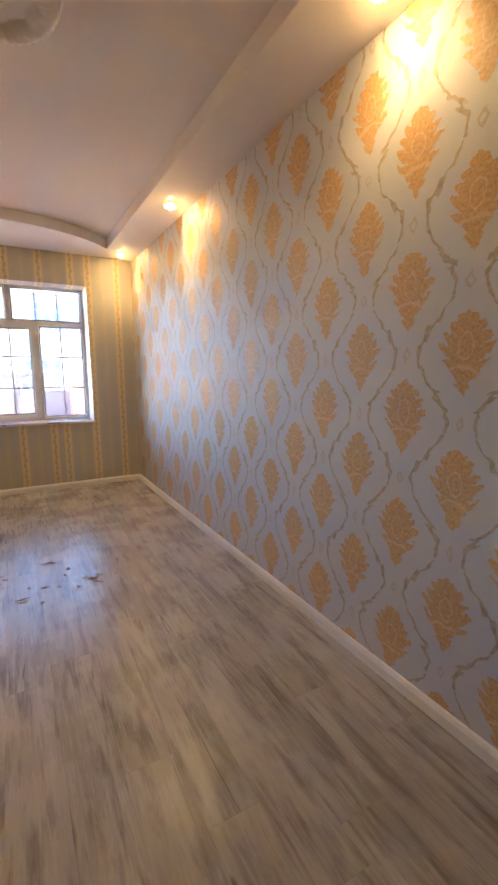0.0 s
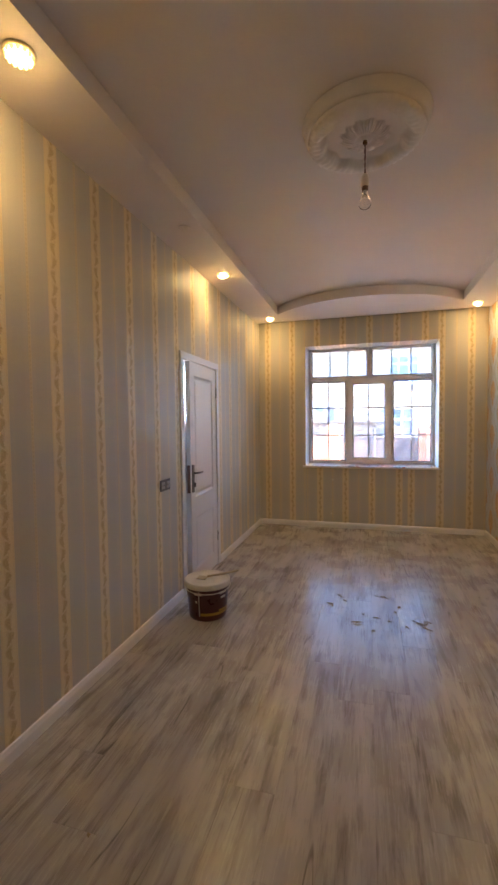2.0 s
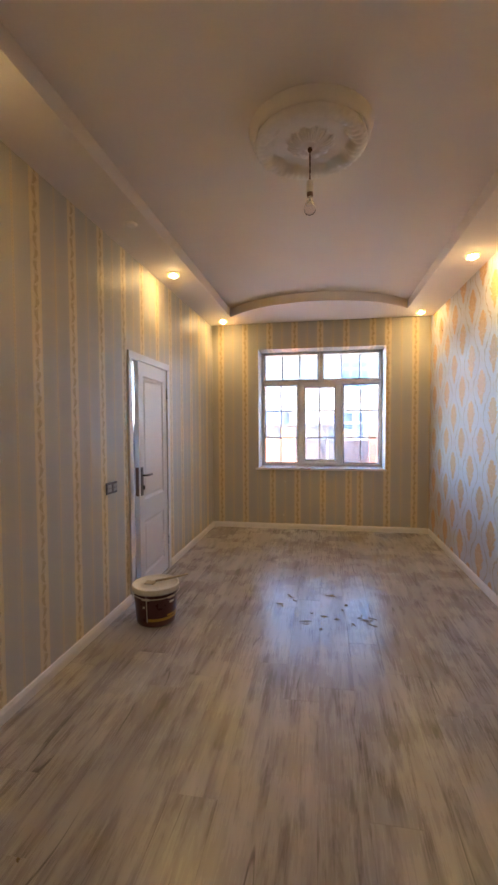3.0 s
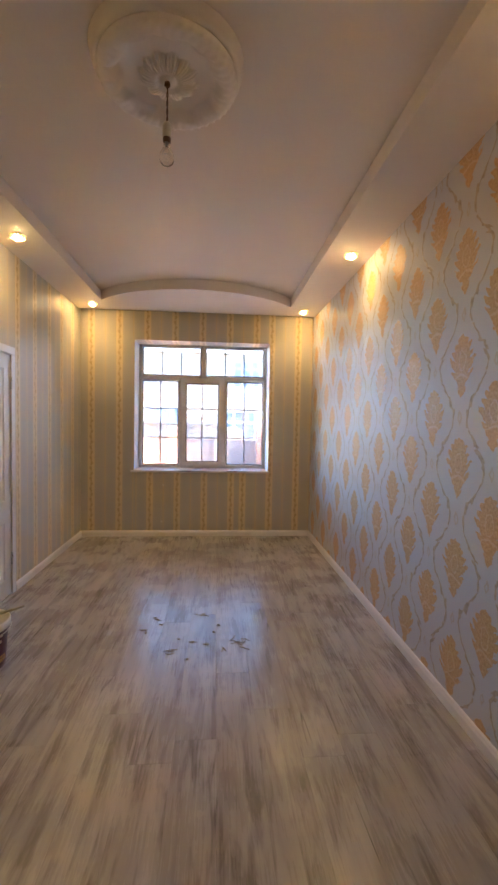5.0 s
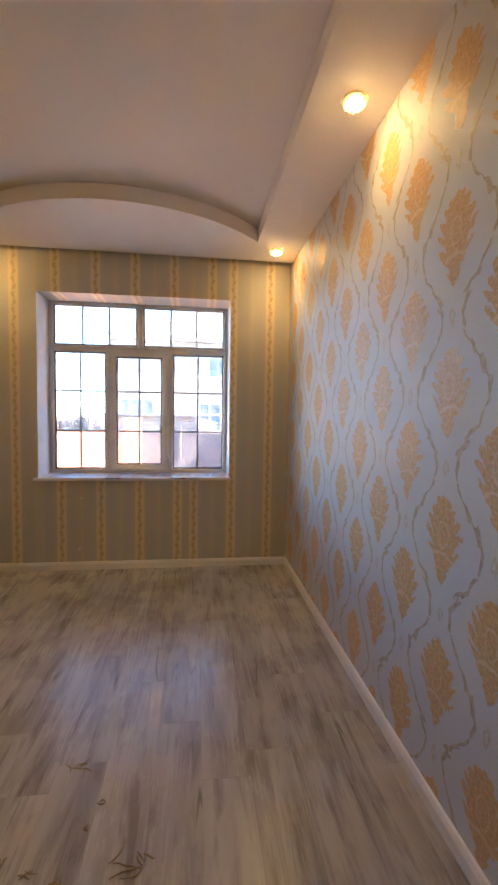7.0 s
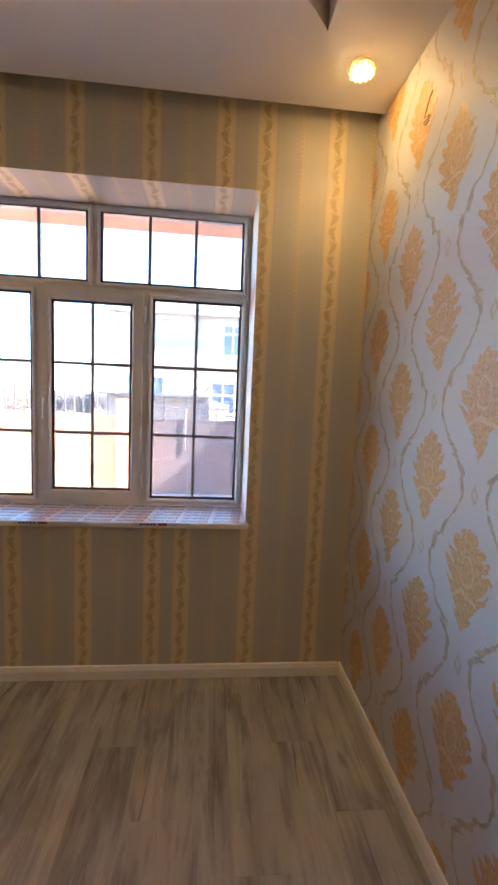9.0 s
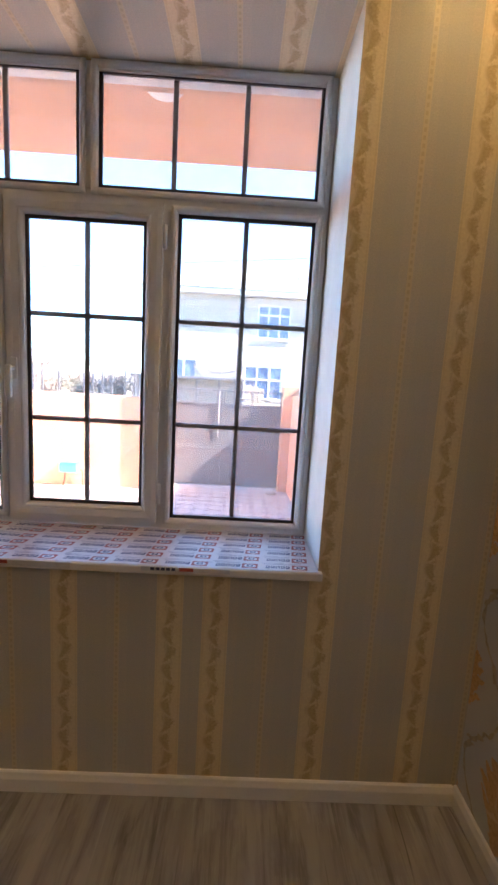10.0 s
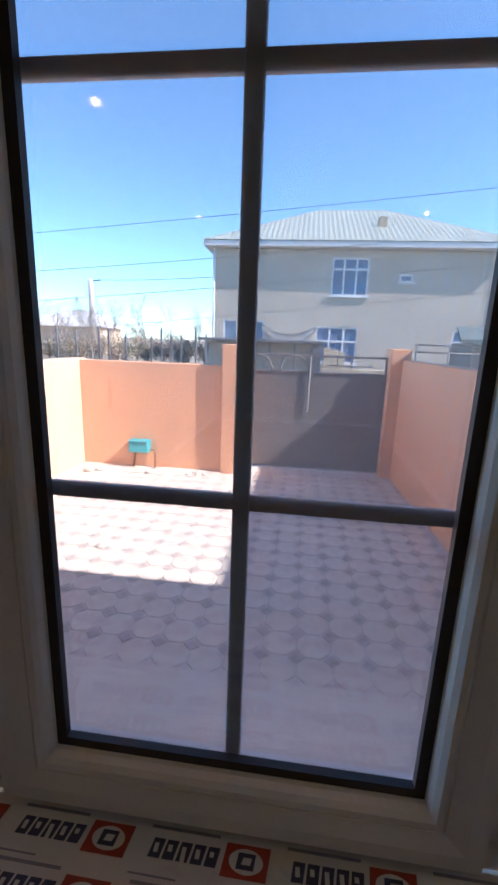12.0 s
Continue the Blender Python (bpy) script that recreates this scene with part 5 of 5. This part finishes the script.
def cable(a, b, drop, r=0.012):
    a, b = Vector(a), Vector(b)
    bm = bmesh.new()
    pts = []
    for i in range(25):
        t = i / 24
        p = a.lerp(b, t)
        p.z -= drop * 4 * t * (1 - t)
        pts.append(p)
    tube(bm, pts, r, 5)
    piece("overhead_cable", bm, CABLE, "thin black overhead cable across the street", "cable", group="overhead cables")


def along(a, b, u):
    a, b = Vector(a), Vector(b)
    return a + (b - a) * u


for a, b in (((-11.6, 26, 6.14), (7.3, 26, 7.85)), ((-11.8, 26, 4.47), (-4.4, 26, 5.07)), ((-12.0, 26, 3.1), (4.9, 26, 4.68)), ((-11.8, 26, 1.71), (7.1, 26, 3.78))):
    long = (Vector(b) - Vector(a)).length
    cable(along(a, b, (-21.2 if a[2] < 2 else -8) / long), along(a, b, 1 + 8 / long), 0.12)
cable((-18.7, 45, 6.34), (-5.6, 40.5, 6.3), 0.1, 0.02)


# bare trees and evergreens behind the yard wall
def bare_tree(x, y, h, seed):
    r = random.Random(seed)
    top = empty("bare_tree", (x, y, GROUND), "leafless tree with a reddish crown of fine twigs", "tree", "bare trees")
    trunk, crown = bmesh.new(), bmesh.new()

    def grow(bm, p, d, length, rad, level):
        pts, rads = [p], [rad]
        for i in range(4):
            d = (d + Vector((r.uniform(-1, 1), r.uniform(-1, 1), r.uniform(-0.3, 0.7))) * 0.22).normalized()
            p = p + d * length / 4
            pts.append(p)
            rads.append(rad * (1 - 0.16 * (i + 1)))
        tube(bm, pts, rads, 5 if level else 7)
        if level < 4:
            for k in range((6, 5, 4, 4)[level]):
                at = pts[r.randint(2, 4)] if level else pts[r.randint(1, 4)]
                nd = (d + Vector((r.uniform(-1, 1), r.uniform(-1, 1), r.uniform(-0.1, 0.8))) * 0.9).normalized()
                grow(trunk if level < 1 else crown, at, nd, length * r.uniform(0.5, 0.7), max(0.006, rad * 0.4), level + 1)

    grow(trunk, Vector((0, 0, -0.1)), Vector((0, 0, 1)), h * 0.42, h * 0.014, 0)
    part("trunk", trunk, BARK, top)
    part("crown", crown, TWIG, top, "fine reddish twigs")


for i, (x, y, h) in enumerate(((-15.5, 38, 6.6), (-12.4, 40, 6.0), (-19.5, 42, 7.0), (-14.0, 51, 6.4), (-24, 42, 6.6), (-14.2, 34, 5.0), (-13.0, 57, 7.0), (-17.5, 36, 5.6))):
    bare_tree(x, y, h, 20 + i)


for i, (x, y, h) in enumerate(((-12.9, 49.5, 4.3), (-11.0, 52.4, 4.6), (-16.2, 48.0, 4.3), (-10.2, 58.2, 5.5), (-18.6, 49.5, 4.7), (-23.9, 45.1, 4.3), (-28.3, 49.5, 4.9), (-14.8, 43.7, 3.7), (-21.2, 42.2, 3.6), (-19.4, 45.1, 4.0), (-26.1, 43.7, 3.9), (-31.2, 46.6, 4.3), (-12.2, 45.1, 3.4))):
    bare_tree(x, y, h, 60 + i)

# ---- pieces of floor and paving ----
floor = piece("floor", boxes((XL, XR, YB, YW, -0.1, -0.006)), MORTAR, "grey-brown wood laminate floor with satin shine", "floor", "structure")
PW, PL = 0.19, 1.29
rng = random.Random(11)
plank_meshes = {}


def plank_mesh(w, length):
    key = (round(w, 3), round(length, 3))
    if key not in plank_meshes:
        bm = bmesh.new()
        g, b = 0.0002, 0.0006
        lo = [(-w / 2 + g, -length / 2 + g), (w / 2 - g, -length / 2 + g), (w / 2 - g, length / 2 - g), (-w / 2 + g, length / 2 - g)]
        rings = [[bm.verts.new((x, y, -0.006)) for x, y in lo], [bm.verts.new((x, y, -b)) for x, y in lo],
                 [bm.verts.new((x - math.copysign(b, x), y - math.copysign(b, y), 0)) for x, y in lo]]
        for p, q in zip(rings, rings[1:]):
            for i in range(4):
                bm.faces.new((p[i], p[(i + 1) % 4], q[(i + 1) % 4], q[i]))
        bm.faces.new(rings[-1])
        plank_meshes[key] = mesh_of("floor_plank", bm, LAMINATE)
    return plank_meshes[key]


x = XL
row = 0
while x < XR - 1e-4:
    w = min(PW, XR - x)
    y = YB
    length = PL * (0.25 + 0.25 * ((row * 7) % 4)) if row % 4 else PL * 0.6
    while y < YW - 1e-4:
        length = min(length, YW - y)
        ob = new("floor_plank", plank_mesh(w, length))
        ob.location = (x + w / 2, y + length / 2, 0)
        ob.parent = floor
        y += length
        length = PL
    x += w
    row += 1

# octagon pavers with small diamonds between
PITCH = 0.235


def prism(corners, h=0.03, b=0.006):
    bm = bmesh.new()
    low = [bm.verts.new((px, py, -h)) for px, py in corners]
    mid = [bm.verts.new((px, py, -b)) for px, py in corners]
    top = [bm.verts.new((px * 0.95, py * 0.95, 0)) for px, py in corners]
    for p, q in ((low, mid), (mid, top)):
        for i in range(len(p)):
            j = (i + 1) % len(p)
            bm.faces.new((p[i], p[j], q[j], q[i]))
    bm.faces.new(top)
    return bm


half, cut = PITCH / 2 - 0.004, PITCH * 0.27
octagon = [(half, -half + cut), (half, half - cut), (half - cut, half), (-half + cut, half), (-half, half - cut), (-half, -half + cut), (-half + cut, -half), (half - cut, -half)]
d = cut - 0.008
oct_mesh = mesh_of("paver", prism(octagon), PAVER)
dia_mesh = mesh_of("diamond_paver", prism([(d, 0), (0, d), (-d, 0), (0, -d)]), PAVER_DARK)
nx = int((COURT_X1 - COURT_X0) / PITCH)
ny = int((WALL_Y - STRIP_END + 0.25) / PITCH)
rng = random.Random(8)
NEAR_ROWS = 14
rest = [bmesh.new(), bmesh.new()]


def lay(name, me, at, j, far_bm):
    """A paver of its own in the near rows; the far ones are joined."""
    if j < NEAR_ROWS:
        ob = new(name, me)
        ob.location = at
        ob.parent = court
        return
    tmp = bmesh.new()
    tmp.from_mesh(me)
    bmesh.ops.translate(tmp, verts=tmp.verts, vec=at)
    verts = {v: far_bm.verts.new(v.co) for v in tmp.verts}
    for f in tmp.faces:
        far_bm.faces.new([verts[v] for v in f.verts])
    tmp.free()


for i in range(nx + 1):
    for j in range(ny + 1):
        px, py = COURT_X0 + PITCH * (i + 0.5), STRIP_END + PITCH * (j + 0.5)
        if i < nx and j < ny:
            lay("paver", oct_mesh, (px, py, GROUND + rng.uniform(-0.0015, 0.0015)), j, rest[0])
        if 0 < i <= nx and 0 < j <= ny:
            lay("diamond_paver", dia_mesh, (px - PITCH / 2, py - PITCH / 2, GROUND + rng.uniform(-0.0025, 0.0)), j, rest[1])
for name, bm, mat in (("far_pavers", rest[0], PAVER), ("far_diamond_pavers", rest[1], PAVER_DARK)):
    tagged(part(name, bm, mat, court), kind="stuff")
